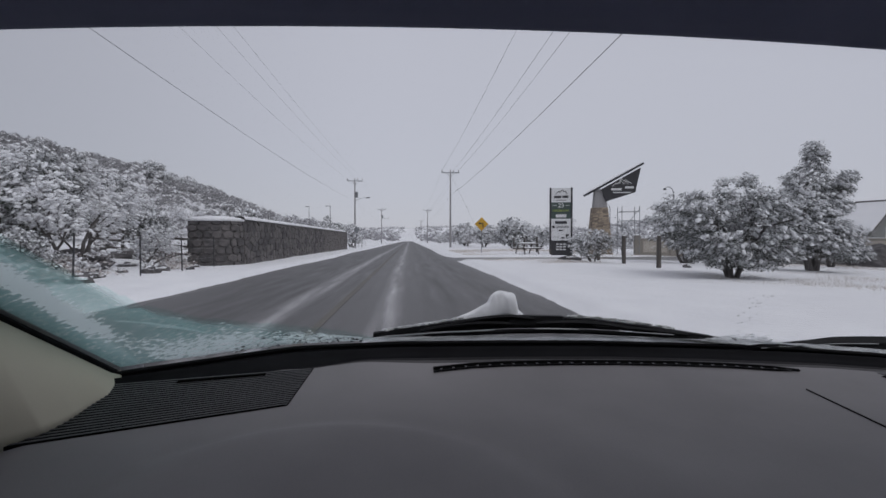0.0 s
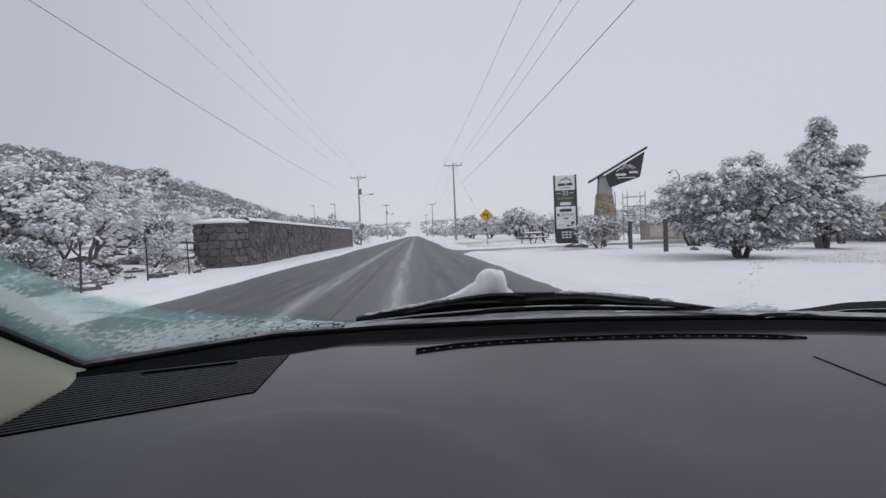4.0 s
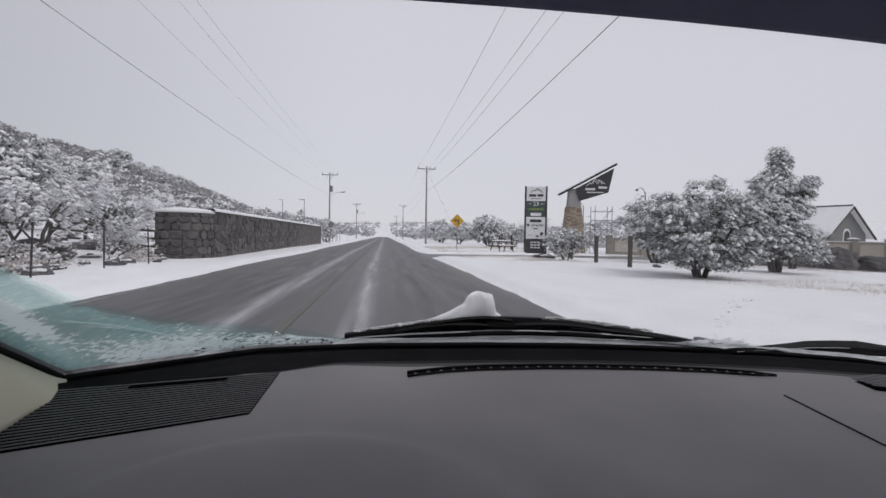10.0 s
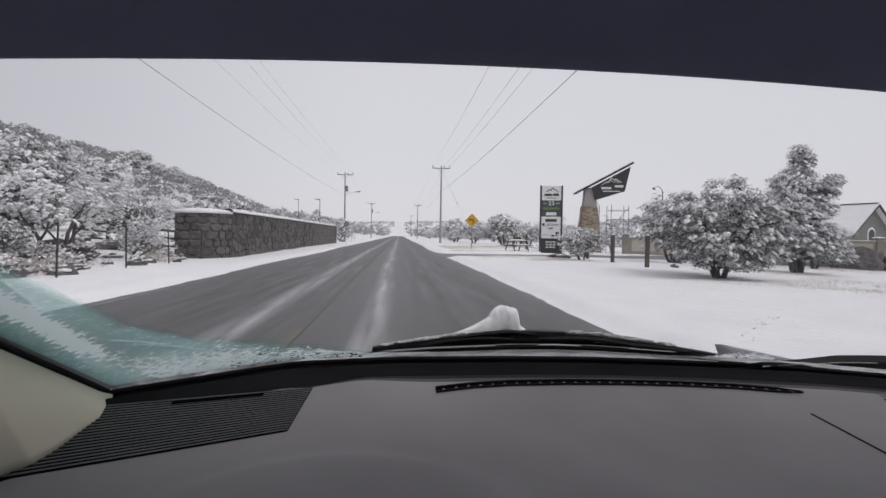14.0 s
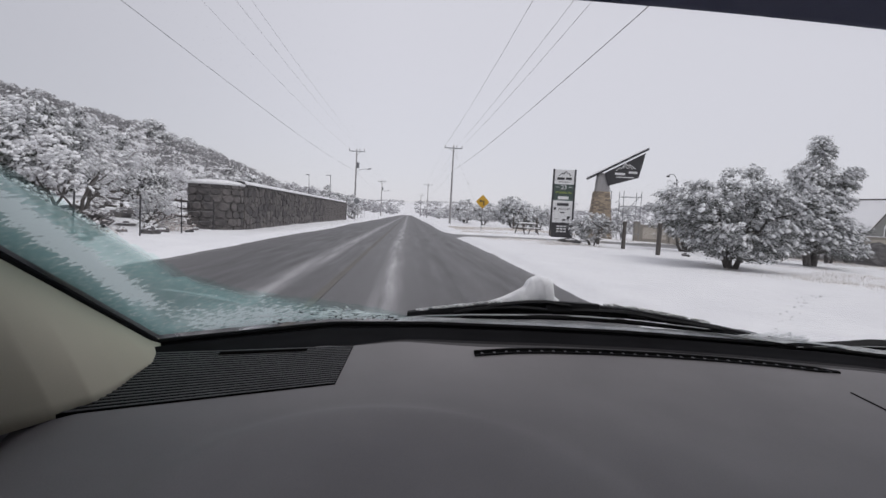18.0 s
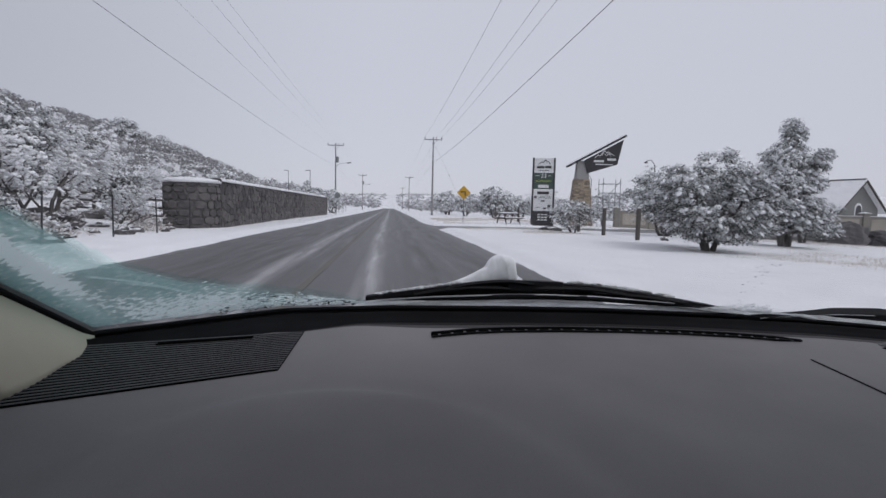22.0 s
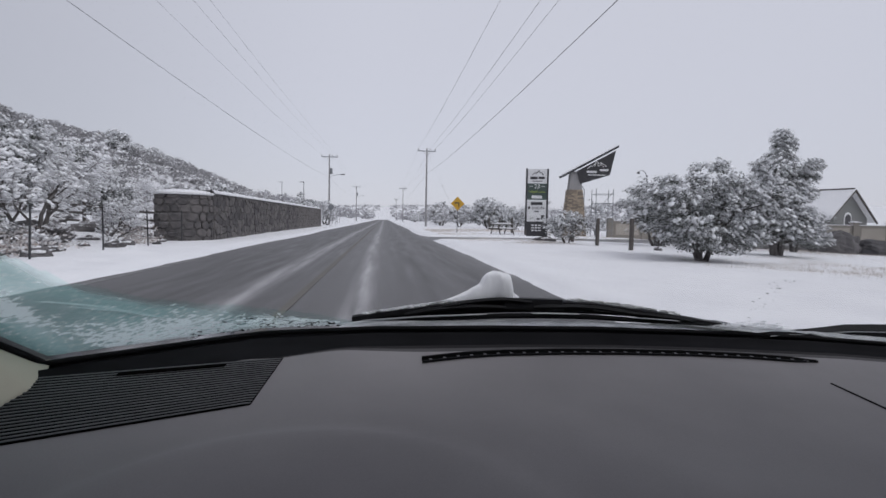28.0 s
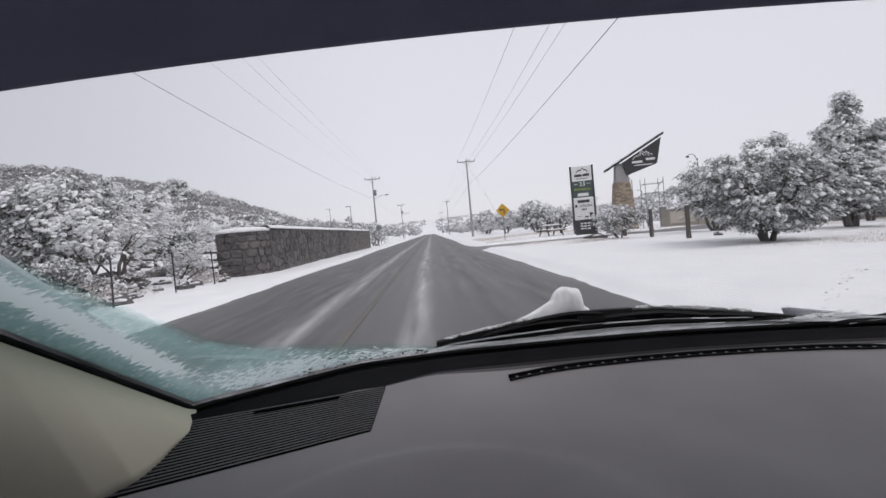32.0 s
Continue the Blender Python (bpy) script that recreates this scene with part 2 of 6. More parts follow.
def asphalt():
    m, n, l, out = shader("wet_asphalt")
    p = n.new("ShaderNodeBsdfPrincipled")
    co = n.new("ShaderNodeTexCoord")
    sp = n.new("ShaderNodeSeparateXYZ")
    l.new(co.outputs["Object"], sp.inputs[0])
    # wandering of the wheel tracks
    w = n.new("ShaderNodeTexNoise")
    w.inputs["Scale"].default_value = 0.05
    l.new(co.outputs["Object"], w.inputs[0])
    wa = n.new("ShaderNodeMath")
    wa.operation = "MULTIPLY_ADD"
    wa.inputs[1].default_value = 0.7
    l.new(w.outputs[0], wa.inputs[0]), l.new(sp.outputs["X"], wa.inputs[2])
    mr = n.new("ShaderNodeMapRange")
    mr.inputs["From Min"].default_value, mr.inputs["From Max"].default_value = -4.85, 3.15
    l.new(wa.outputs[0], mr.inputs[0])
    k, q = (0.0,) * 3, (1.0,) * 3
    h, z = (0.5,) * 3, (0.16,) * 3
    # thin slush left between and beside the wheel tracks
    slush = ramp(n, [(0.0, h), (0.06, z), (0.22, k), (0.36, k), (0.40, q), (0.435, k), (0.57, z), (0.60, q), (0.635, z), (0.74, k), (0.78, z), (0.84, k), (0.93, z), (1.0, h)])
    l.new(mr.outputs[0], slush.inputs[0])
    st = n.new("ShaderNodeMapping")
    st.inputs["Scale"].default_value = (3.0, 0.22, 1)
    l.new(co.outputs["Object"], st.inputs[0])
    bk = n.new("ShaderNodeTexNoise")
    bk.inputs["Scale"].default_value, bk.inputs["Detail"].default_value = 1.6, 6
    l.new(st.outputs[0], bk.inputs[0])
    bkr = ramp(n, [(0.36, (0.12,) * 3), (0.68, (1.0,) * 3)])
    l.new(bk.outputs[0], bkr.inputs[0])
    am = n.new("ShaderNodeMath")
    am.operation = "MULTIPLY"
    l.new(slush.outputs[0], am.inputs[0]), l.new(bkr.outputs[0], am.inputs[1])
    gr = n.new("ShaderNodeTexNoise")
    gr.inputs["Scale"].default_value, gr.inputs["Detail"].default_value = 45, 4
    l.new(co.outputs["Object"], gr.inputs[0])
    base = ramp(n, [(0.3, (0.055, 0.053, 0.054)), (0.7, (0.085, 0.082, 0.084))])
    l.new(gr.outputs[0], base.inputs[0])
    mx = n.new("ShaderNodeMix")
    mx.data_type = "RGBA"
    mx.inputs["B"].default_value = (0.50, 0.49, 0.50, 1)
    l.new(am.outputs[0], mx.inputs["Factor"]), l.new(base.outputs[0], mx.inputs["A"])
    l.new(mx.outputs["Result"], p.inputs["Base Color"])
    rr = ramp(n, [(0.3, (0.40,) * 3), (0.7, (0.56,) * 3)])
    l.new(bk.outputs[0], rr.inputs[0])
    l.new(rr.outputs[0], p.inputs["Roughness"])
    p.inputs["Specular IOR Level"].default_value = 0.35
    bp = n.new("ShaderNodeBump")
    bp.inputs["Strength"].default_value, bp.inputs["Distance"].default_value = 0.5, 0.01
    l.new(gr.outputs[0], bp.inputs["Height"]), l.new(bp.outputs[0], p.inputs["Normal"])
    l.new(p.outputs[0], out.inputs[0])
    return m


ASPHALT = asphalt()
ASPHALT_SIDE = mat("wet_side_asphalt", (0.055, 0.053, 0.054), (0.11, 0.107, 0.108), 0.35, scale=0.5, fine=20, bump=0.2)
LINE_WHITE = mat("worn_white_line", (0.26, 0.26, 0.26), (0.10, 0.10, 0.10), 0.7, scale=2.5, fine=30, bump=0.1)
LINE_YELLOW = mat("worn_yellow_line", (0.155, 0.142, 0.122), (0.095, 0.09, 0.083), 0.7, scale=0.8, fine=40, bump=0.1)


def glass():
    m, n, l, out = shader("windscreen_glass")
    tr = n.new("ShaderNodeBsdfTransparent")
    tr.inputs[0].default_value = (0.965, 0.975, 0.98, 1)
    gl = n.new("ShaderNodeBsdfGlossy")
    gl.inputs["Roughness"].default_value = 0.02
    fr = n.new("ShaderNodeLayerWeight")
    fr.inputs["Blend"].default_value = 0.5
    pw = n.new("ShaderNodeMath")
    pw.operation = "POWER"
    pw.inputs[1].default_value = 5.0
    sc = n.new("ShaderNodeMath")
    sc.operation = "MULTIPLY"
    sc.inputs[1].default_value = 0.35
    l.new(fr.outputs["Facing"], pw.inputs[0]), l.new(pw.outputs[0], sc.inputs[0])
    mx = n.new("ShaderNodeMixShader")
    l.new(sc.outputs[0], mx.inputs[0]), l.new(tr.outputs[0], mx.inputs[1]), l.new(gl.outputs[0], mx.inputs[2])
    l.new(mx.outputs[0], out.inputs[0])
    return m


GLASS = glass()


def ice():
    """Melting ice on the glass: thin and greenish, with white slush where it is thick."""
    m, n, l, out = shader("windscreen_ice")
    co = n.new("ShaderNodeTexCoord")
    at = n.new("ShaderNodeAttribute")
    at.attribute_name = "thick"
    sp = n.new("ShaderNodeSeparateColor")
    l.new(at.outputs["Color"], sp.inputs[0])
    no = n.new("ShaderNodeTexNoise")
    no.inputs["Scale"].default_value, no.inputs["Detail"].default_value = 115, 6
    no.inputs["Roughness"].default_value = 0.62
    mp = n.new("ShaderNodeMapping")
    mp.inputs["Scale"].default_value = (0.55, 1.9, 1.9)
    l.new(co.outputs["Object"], mp.inputs[0]), l.new(mp.outputs[0], no.inputs[0])
    # white slush
    ws = n.new("ShaderNodeMath")
    ws.operation = "ADD"
    l.new(no.outputs[0], ws.inputs[0]), l.new(sp.outputs["Green"], ws.inputs[1])
    wr = ramp(n, [(0.80, (0, 0, 0)), (0.95, (0.40, 0.40, 0.40)), (1.16, (1, 1, 1))])
    l.new(ws.outputs[0], wr.inputs[0])
    col = n.new("ShaderNodeMix")
    col.data_type = "RGBA"
    col.inputs["A"].default_value, col.inputs["B"].default_value = (0.33, 0.55, 0.53, 1), (0.74, 0.85, 0.845, 1)
    l.new(wr.outputs[0], col.inputs["Factor"])
    df = n.new("ShaderNodeBsdfDiffuse")
    tl = n.new("ShaderNodeBsdfTranslucent")
    l.new(col.outputs["Result"], df.inputs[0]), l.new(col.outputs["Result"], tl.inputs[0])
    body = n.new("ShaderNodeMixShader")
    body.inputs[0].default_value = 0.75
    l.new(df.outputs[0], body.inputs[1]), l.new(tl.outputs[0], body.inputs[2])
    tr = n.new("ShaderNodeBsdfTransparent")
    tr.inputs[0].default_value = (0.86, 0.97, 0.95, 1)
    al = n.new("ShaderNodeMath")
    al.operation, al.use_clamp = "MAXIMUM", True
    wm = n.new("ShaderNodeMath")
    wm.operation = "MULTIPLY"
    wm.inputs[1].default_value = 0.92
    l.new(wr.outputs[0], wm.inputs[0])
    l.new(sp.outputs["Red"], al.inputs[0]), l.new(wm.outputs[0], al.inputs[1])
    mx = n.new("ShaderNodeMixShader")
    l.new(al.outputs[0], mx.inputs[0]), l.new(tr.outputs[0], mx.inputs[1]), l.new(body.outputs[0], mx.inputs[2])
    l.new(mx.outputs[0], out.inputs[0])
    return m


ICE = ice()


def wet_slush():
    """Thin grey-white slush that lets daylight through."""
    m, n, l, out = shader("wet_slush")
    co = n.new("ShaderNodeTexCoord")
    no = n.new("ShaderNodeTexNoise")
    no.inputs["Scale"].default_value, no.inputs["Detail"].default_value = 60, 5
    mp = n.new("ShaderNodeMapping")
    mp.inputs["Scale"].default_value = (0.35, 2.0, 2.0)
    l.new(co.outputs["Object"], mp.inputs[0]), l.new(mp.outputs[0], no.inputs[0])
    r = ramp(n, [(0.34, (0.55, 0.57, 0.58)), (0.50, (0.78, 0.80, 0.81)), (0.62, (0.94, 0.95, 0.95))])
    l.new(no.outputs[0], r.inputs[0])
    df, tl = n.new("ShaderNodeBsdfDiffuse"), n.new("ShaderNodeBsdfTranslucent")
    mx = n.new("ShaderNodeMixShader")
    mx.inputs[0].default_value = 0.8
    l.new(r.outputs[0], df.inputs[0]), l.new(r.outputs[0], tl.inputs[0])
    l.new(df.outputs[0], mx.inputs[1]), l.new(tl.outputs[0], mx.inputs[2]), l.new(mx.outputs[0], out.inputs[0])
    return m


WET = wet_slush()


# ================= building tools =================
class Build:
    """Gathers points and faces of one part."""

    def __init__(self):
        self.v, self.f = [], []

    def add(self, vs, fs):
        k = len(self.v)
        self.v += [tuple(p) for p in vs]
        self.f += [tuple(i + k for i in q) for q in fs]
        return self

    def box(self, c, size, turn=None, taper=1.0, bevel=0.0):
        """A box with chamfered upright edges and a narrower top."""
        x, y, z = (s / 2 for s in size)
        b = bevel or min(x, y) * 0.12
        ring = [(x - b, -y), (x, -y + b), (x, y - b), (x - b, y), (-x + b, y), (-x, y - b), (-x, -y + b), (-x + b, -y)]
        vs = [(p[0], p[1], -z) for p in ring] + [(p[0] * taper, p[1] * taper, z) for p in ring]
        m = Matrix.Translation(c) @ (turn.to_4x4() if turn is not None else Matrix())
        fs = [tuple(range(7, -1, -1)), tuple(range(8, 16))] + [(i, (i + 1) % 8, 8 + (i + 1) % 8, 8 + i) for i in range(8)]
        return self.add([m @ Vector(p) for p in vs], fs)

    def tube(self, pts, radii, seg=8, caps=True):
        pts = [Vector(p) for p in pts]
        k, n = len(self.v), len(pts)
        for i, p in enumerate(pts):
            d = (pts[min(i + 1, n - 1)] - pts[max(i - 1, 0)]).normalized()
            a = d.orthogonal().normalized() if abs(d.z) > 0.95 else d.cross(Vector((0, 0, 1))).normalized()
            b = d.cross(a)
            r = radii[i] if isinstance(radii, (list, tuple)) else radii
            for s in range(seg):
                w = 2 * math.pi * s / seg
                self.v.append(tuple(p + (a * math.cos(w) + b * math.sin(w)) * r))
        for i in range(n - 1):
            for s in range(seg):
                q = k + i * seg
                self.f.append((q + s, q + (s + 1) % seg, q + seg + (s + 1) % seg, q + seg + s))
        if caps:
            self.f.append(tuple(k + s for s in range(seg - 1, -1, -1)))
            self.f.append(tuple(k + (n - 1) * seg + s for s in range(seg)))
        return self

    def slab(self, fn, us, vs, off):
        """A sheet over fn(u, v), made solid by the offset off."""
        k, nu, nv = len(self.v), len(us), len(vs)
        top = [Vector(fn(u, v)) for u in us for v in vs]
        off = Vector(off)
        self.v += [tuple(p) for p in top] + [tuple(p + off) for p in top]
        n = nu * nv
        for i in range(nu - 1):
            for j in range(nv - 1):
                a, b, c, d = k + i * nv + j, k + (i + 1) * nv + j, k + (i + 1) * nv + j + 1, k + i * nv + j + 1
                self.f.append((a, b, c, d))
                self.f.append((d + n, c + n, b + n, a + n))
        edge = [i * nv for i in range(nu)] + [(nu - 1) * nv + j for j in range(1, nv)] + [i * nv + nv - 1 for i in range(nu - 2, -1, -1)] + [j for j in range(nv - 2, 0, -1)]
        for a, b in zip(edge, edge[1:] + edge[:1]):
            self.f.append((k + b, k + a, k + a + n, k + b + n))
        return self

    def lump(self, c, size, seed, seg=10, rings=6, rough=0.25, flat=-1.0):
        """An uneven rounded mass; below flat (of its height) it is cut level."""
        k = len(self.v)
        o = Vector((seed * 3.7, seed * 1.3, seed * 7.1))
        c = Vector(c)
        for i in range(rings + 1):
            th = math.pi * i / rings
            for j in range(seg):
                ph = 2 * math.pi * j / seg
                d = Vector((math.sin(th) * math.cos(ph), math.sin(th) * math.sin(ph), math.cos(th)))
                r = 1 + rough * 2.0 * noise.noise(d * 1.7 + o) + rough * 0.7 * noise.noise(d * 4.3 + o)
                p = Vector((d.x * r * size[0], d.y * r * size[1], max(d.z * r, flat) * size[2]))
                self.v.append(tuple(c + p))
        for i in range(rings):
            for j in range(seg):
                self.f.append((k + i * seg + j, k + (i + 1) * seg + j, k + (i + 1) * seg + (j + 1) % seg, k + i * seg + (j + 1) % seg))
        return self


def part(name, b, material, parent=None, label="", smooth=False, fix=True):
    """Links what b has gathered as one mesh, under parent."""
    me = bpy.data.meshes.new(name)
    if fix and len(b.v) < 4000:
        bm = bmesh.new()
        me.from_pydata(b.v, [], b.f)
        bm.from_mesh(me)
        bmesh.ops.recalc_face_normals(bm, faces=bm.faces)
        bm.to_mesh(me)
        bm.free()
    else:
        me.from_pydata(b.v, [], b.f)
    me.materials.append(material)
    if smooth:
        me.shade_smooth()
    ob = new(name, me)
    if parent is not None:
        ob.parent = parent
    if label:
        tagged(ob, label)
    return ob


def thing(name, at, label, category, group="", kind=""):
    ob = new(name)
    ob.empty_display_size = 0.2
    ob.matrix_basis = at
    return tagged(ob, label, category, group, kind)


def spread(n, a, b):
    return [a + (b - a) * i / (n - 1) for i in range(n)]


# ================= ground and road =================
ROAD_L, ROAD_R = -4.95, 2.5


def smooth(a, b, x):
    t = min(1, max(0, (x - a) / (b - a)))
    return t * t * (3 - 2 * t)


def wander(y, k):
    """How far the snow's edge creeps over the road."""
    return 0.06 * noise.noise((k, y * 0.55, 0)) + 0.03 * noise.noise((k, y * 2.1, 3)) + 0.25 * noise.noise((k, y * 0.08, 7))


def ground_z(x, y):
    l, r = ROAD_L + 0.12 + wander(y, 1.5), ROAD_R - 0.1 + wander(y, 9.5)
    out = max(l - x, x - r)
    if out < 0:
        z = -0.06 + 0.06 * smooth(-0.25, 0, out)
    else:
        z = 0.10 * smooth(0, 0.55, out)
    far = max(0.0, out)
    z += 0.075 * noise.noise((x * 0.35, y * 0.35, 2)) * smooth(0.3, 3, far) + 0.03 * noise.noise((x * 1.3, y * 1.1, 6)) * smooth(0.2, 1.0, far) + 0.22 * noise.noise((x * 0.06, y * 0.06, 5)) * smooth(2, 14, far)
    if x < 0:
        d = ROAD_L - x
        z += 1.1 * smooth(3, 16, d) * (0.6 + 0.6 * noise.noise((x * 0.05, y * 0.04, 8)))
        hill = math.exp(-((x + 84) / 46) ** 2 - ((y - 112) / 80) ** 2) * 18
        hill += math.exp(-((x + 260) / 170) ** 2 - ((y - 330) / 170) ** 2) * 34
        z += hill * smooth(6, 45, d) * (1 + 0.18 * noise.noise((x * 0.03, y * 0.03, 4)))
    else:
        d = x - ROAD_R
        z += -0.5 * smooth(3, 30, d) + 0.3 * smooth(10, 40, d) * noise.noise((x * 0.04, y * 0.04, 1))
        z += math.exp(-((x - 240) / 110) ** 2 - ((y - 330) / 150) ** 2) * 20 * smooth(30, 90, d)
        lane = smooth(25.2, 25.9, y + 0.5 * wander(x, 4.5)) * smooth(32.0, 31.3, y + 0.5 * wander(x, 6.5)) * smooth(70, 62, x)
        z += (-0.10 - z) * lane
    if y > 330:
        z += smooth(330, 900, y) * 26 * (0.75 + 0.5 * noise.noise((x * 0.004, y * 0.002, 3)))
    return z


def ground():
    ys = [-2600, -1500, -800, -400, -200, -110, -60, -40, -25, -15, -8, -4] + [v * 0.16 for v in range(0, 200)] + [32 + v * 0.35 for v in range(0, 57)]
    while ys[-1] < 3200:
        ys.append(ys[-1] + max(0.45, 0.045 * (ys[-1] - 40)))
    xs = [ROAD_L - 0.6 + 0.12 * i for i in range(10)] + [-3.3, -1.2, 0.8] + [ROAD_R - 0.6 + 0.08 * i for i in range(15)]
    a, step = xs[-1], 0.14
    while a < 2600:
        step = min(step * 1.10, 260)
        a += step
        xs.append(a)
    a, step = xs[0], 0.14
    while a > -2600:
        step = min(step * 1.10, 260)
        a -= step
        xs.insert(0, a)
    b = Build()
    b.v = [(x, y, ground_z(x, y)) for y in ys for x in xs]
    n = len(xs)
    b.f = [(j * n + i, j * n + i + 1, (j + 1) * n + i + 1, (j + 1) * n + i) for j in range(len(ys) - 1) for i in range(n - 1)]
    ob = part("ground", b, SNOW, smooth=True, fix=False)
    return tagged(ob, "snow-covered ground with uneven drifts beside the road", "ground", kind="structure")


ground()


def road():
    b = Build()
    ys = spread(10, -400, -60) + spread(60, -50, 700)
    b.slab(lambda x, y: (x, y, 0.012 - 0.0035 * abs(x + 1.22) + 0.00002 * max(0, y - 250) ** 1.6), spread(12, ROAD_L - 0.15, ROAD_R + 0.15), ys, (0, 0, -0.3))
    ob = part("road", b, ASPHALT, smooth=False)
    tagged(ob, "wet grey two-lane asphalt road with slush tracks", "road", kind="structure")
    for name, x, w, m in (("edge_line", ROAD_L + 0.42, 0.10, LINE_WHITE), ("centre_line", -1.16, 0.10, LINE_YELLOW)):
        q = Build()
        q.slab(lambda u, v: (u, v, 0.0175 - 0.0035 * abs(u + 1.22)), [x - w / 2, x + w / 2], spread(30, -20, 240), (0, 0, -0.004))
        part(name, q, m, ob)
    return ob


road()


def side_road():
    b = Build()
    b.slab(lambda x, y: (x, y, -0.035 + 0.012 * noise.noise((x * 0.1, y * 0.2, 2))), spread(40, ROAD_R + 0.16, 66), spread(8, 25.0, 32.4), (0, 0, -0.3))
    ob = part("side_road", b, ASPHALT_SIDE, smooth=True)
    return tagged(ob, "wet dark side road cleared of snow", "road", kind="structure")


side_road()

# ================= the car =================
CAR_X = 0.36          # the car's middle line


def dash_z(x, y):
    return 0.8165 - 0.0275 * x + 0.0918 * y


def mix_in(x, pts):
    for (a, p), (b, q) in zip(pts, pts[1:]):
        if x <= b:
            return p + (q - p) * max(0, (x - a)) / (b - a)
    return pts[-1][1]


def front_y(x):
    """The dashboard's front edge."""
    return mix_in(abs(x - CAR_X), [(0, 0.942), (0.17, 0.936), (0.39, 0.918), (0.56, 0.884), (0.62, 0.852), (0.70, 0.805), (0.776, 0.762), (0.80, 0.745)])


def header(x):
    return Vector((x, 0.32, 1.237 + 0.012 * x - 0.09 * x * x))


def screen(x, s):
    """A place on the windscreen: x along its foot, s from the foot up to the roof."""
    y = front_y(x)
    foot = Vector((x, y + 0.018, dash_z(x, y) + 0.0035))
    h = header(CAR_X + (x - CAR_X) * (0.99 / 0.798)) + Vector((0, 0.03, 0.03))
    bulge = Vector((0, 0.5, 0.87)) * 0.02 * math.sin(math.pi * s) * (1 - ((x - CAR_X) / 0.85) ** 2)
    return foot + (h - foot) * s + bulge


def dash_end(x):
    """Where the dashboard's top ends in a cove before the glass."""
    return front_y(x) - 0.022


def car():
    c = thing("car", pose(0, 0, 0), "grey passenger car standing on the road, seen from its driver's seat", "car")
    # --- dashboard
    b = Build()

    def top(x, v):
        y0, y1 = 0.20, dash_end(x)
        y = y0 + (y1 - y0) * v
        z = dash_z(x, y)
        r = math.hypot(x + 0.072, y - 0.365)
        z += 0.007 * (1 - smooth(0.222, 0.250, r))
        z += (front_y(x) - y1) * 0.172 * smooth(0.036, 0.0, y1 - y) ** 2.2
        z -= 0.16 * smooth(0.34, 0.20, y) ** 1.5
        if x < -0.42:
            z -= 0.5 * (-0.42 - x) * smooth(0.6, 0.5, y)
        return (x, y, z)

    vs = [0, 0.04, 0.08, 0.12, 0.16, 0.2] + spread(46, 0.23, 0.94) + [0.95, 0.96, 0.97, 0.98, 0.99, 1.0]
    b.slab(top, spread(90, -0.47, 1.19), vs, (0, 0, -0.05))
    dash = part("dashboard", b, DASH, c, "dark grey grained plastic dashboard", smooth=True)
    b = Build()

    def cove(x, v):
        # wider at the left, to paint the shadowed area above the vent
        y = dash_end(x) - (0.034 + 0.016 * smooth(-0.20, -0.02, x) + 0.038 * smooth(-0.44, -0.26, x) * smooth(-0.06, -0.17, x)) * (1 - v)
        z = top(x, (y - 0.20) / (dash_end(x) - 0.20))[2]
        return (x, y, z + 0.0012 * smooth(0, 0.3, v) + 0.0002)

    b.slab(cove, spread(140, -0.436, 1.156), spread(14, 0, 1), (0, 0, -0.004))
    part("front_cove", b, COVE_SHADED, dash, "nearly black plastic cove before the glass, shade painted into its colour", smooth=True)
    # two stepped strips imitate the light fading towards the glass
    for start, width, m, lab in ((0.014, 0.013, SHADE_EDGE, "grey strip of painted shade along the cove"), (0.002, 0.013, SHADE_DEEP, "charcoal strip of deeper painted shade along the cove")):

        def fade(x, v):
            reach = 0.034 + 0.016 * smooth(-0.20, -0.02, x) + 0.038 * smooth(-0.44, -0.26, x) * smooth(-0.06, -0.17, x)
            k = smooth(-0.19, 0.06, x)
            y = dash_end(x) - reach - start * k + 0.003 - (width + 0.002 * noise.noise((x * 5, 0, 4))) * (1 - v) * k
            return (x, y, top(x, (y - 0.20) / (dash_end(x) - 0.20))[2] + (0.0006 if m is SHADE_DEEP else 0.0003) * smooth(0, 0.3, v))

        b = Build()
        b.slab(fade, spread(120, -0.185, 1.156), spread(5, 0, 1), (0, 0, -0.003))
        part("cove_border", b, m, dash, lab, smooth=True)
    # --- defroster grille on the left
    tr, br, lb, lt = Vector((-0.153, 0.795)), Vector((-0.161, 0.657)), Vector((-0.430, 0.548)), Vector((-0.425, 0.722))

    def gr(u, v):
        p = (tr * (1 - u) + lt * u) * (1 - v) + (br * (1 - u) + lb * u) * v
        return (p.x, p.y)

    # a plate on the uncut surface; its black stands for the shade below
    b = Build()
    b.slab(lambda u, v: (*gr(u, v), dash_z(*gr(u, v)) + 0.0015), spread(12, 0, 1), spread(8, 0, 1), (0, 0, -0.006))
    part("vent_recess", b, VOID, dash, "black plate painted as the shaded depth of the side defroster")
    for i in range(20):
        v0 = (i + 0.28) / 20
        b = Build()

        def rib(u, k):
            x, y = gr(min(1, max(0, u)), v0 + k * 0.42 / 20 + 0.012 * smooth(0.035, 0.0, u))
            return (x, y, dash_z(x, y) + 0.0020 + 0.0004 * math.sin(math.pi * k))

        b.slab(rib, [0.0, 0.01, 0.02] + spread(8, 0.035, 1), [0, 0.25, 0.5, 0.75, 1.0], (0, 0, -0.0004))
        part("vent_slat", b, GRILLE, dash)
    b = Build()
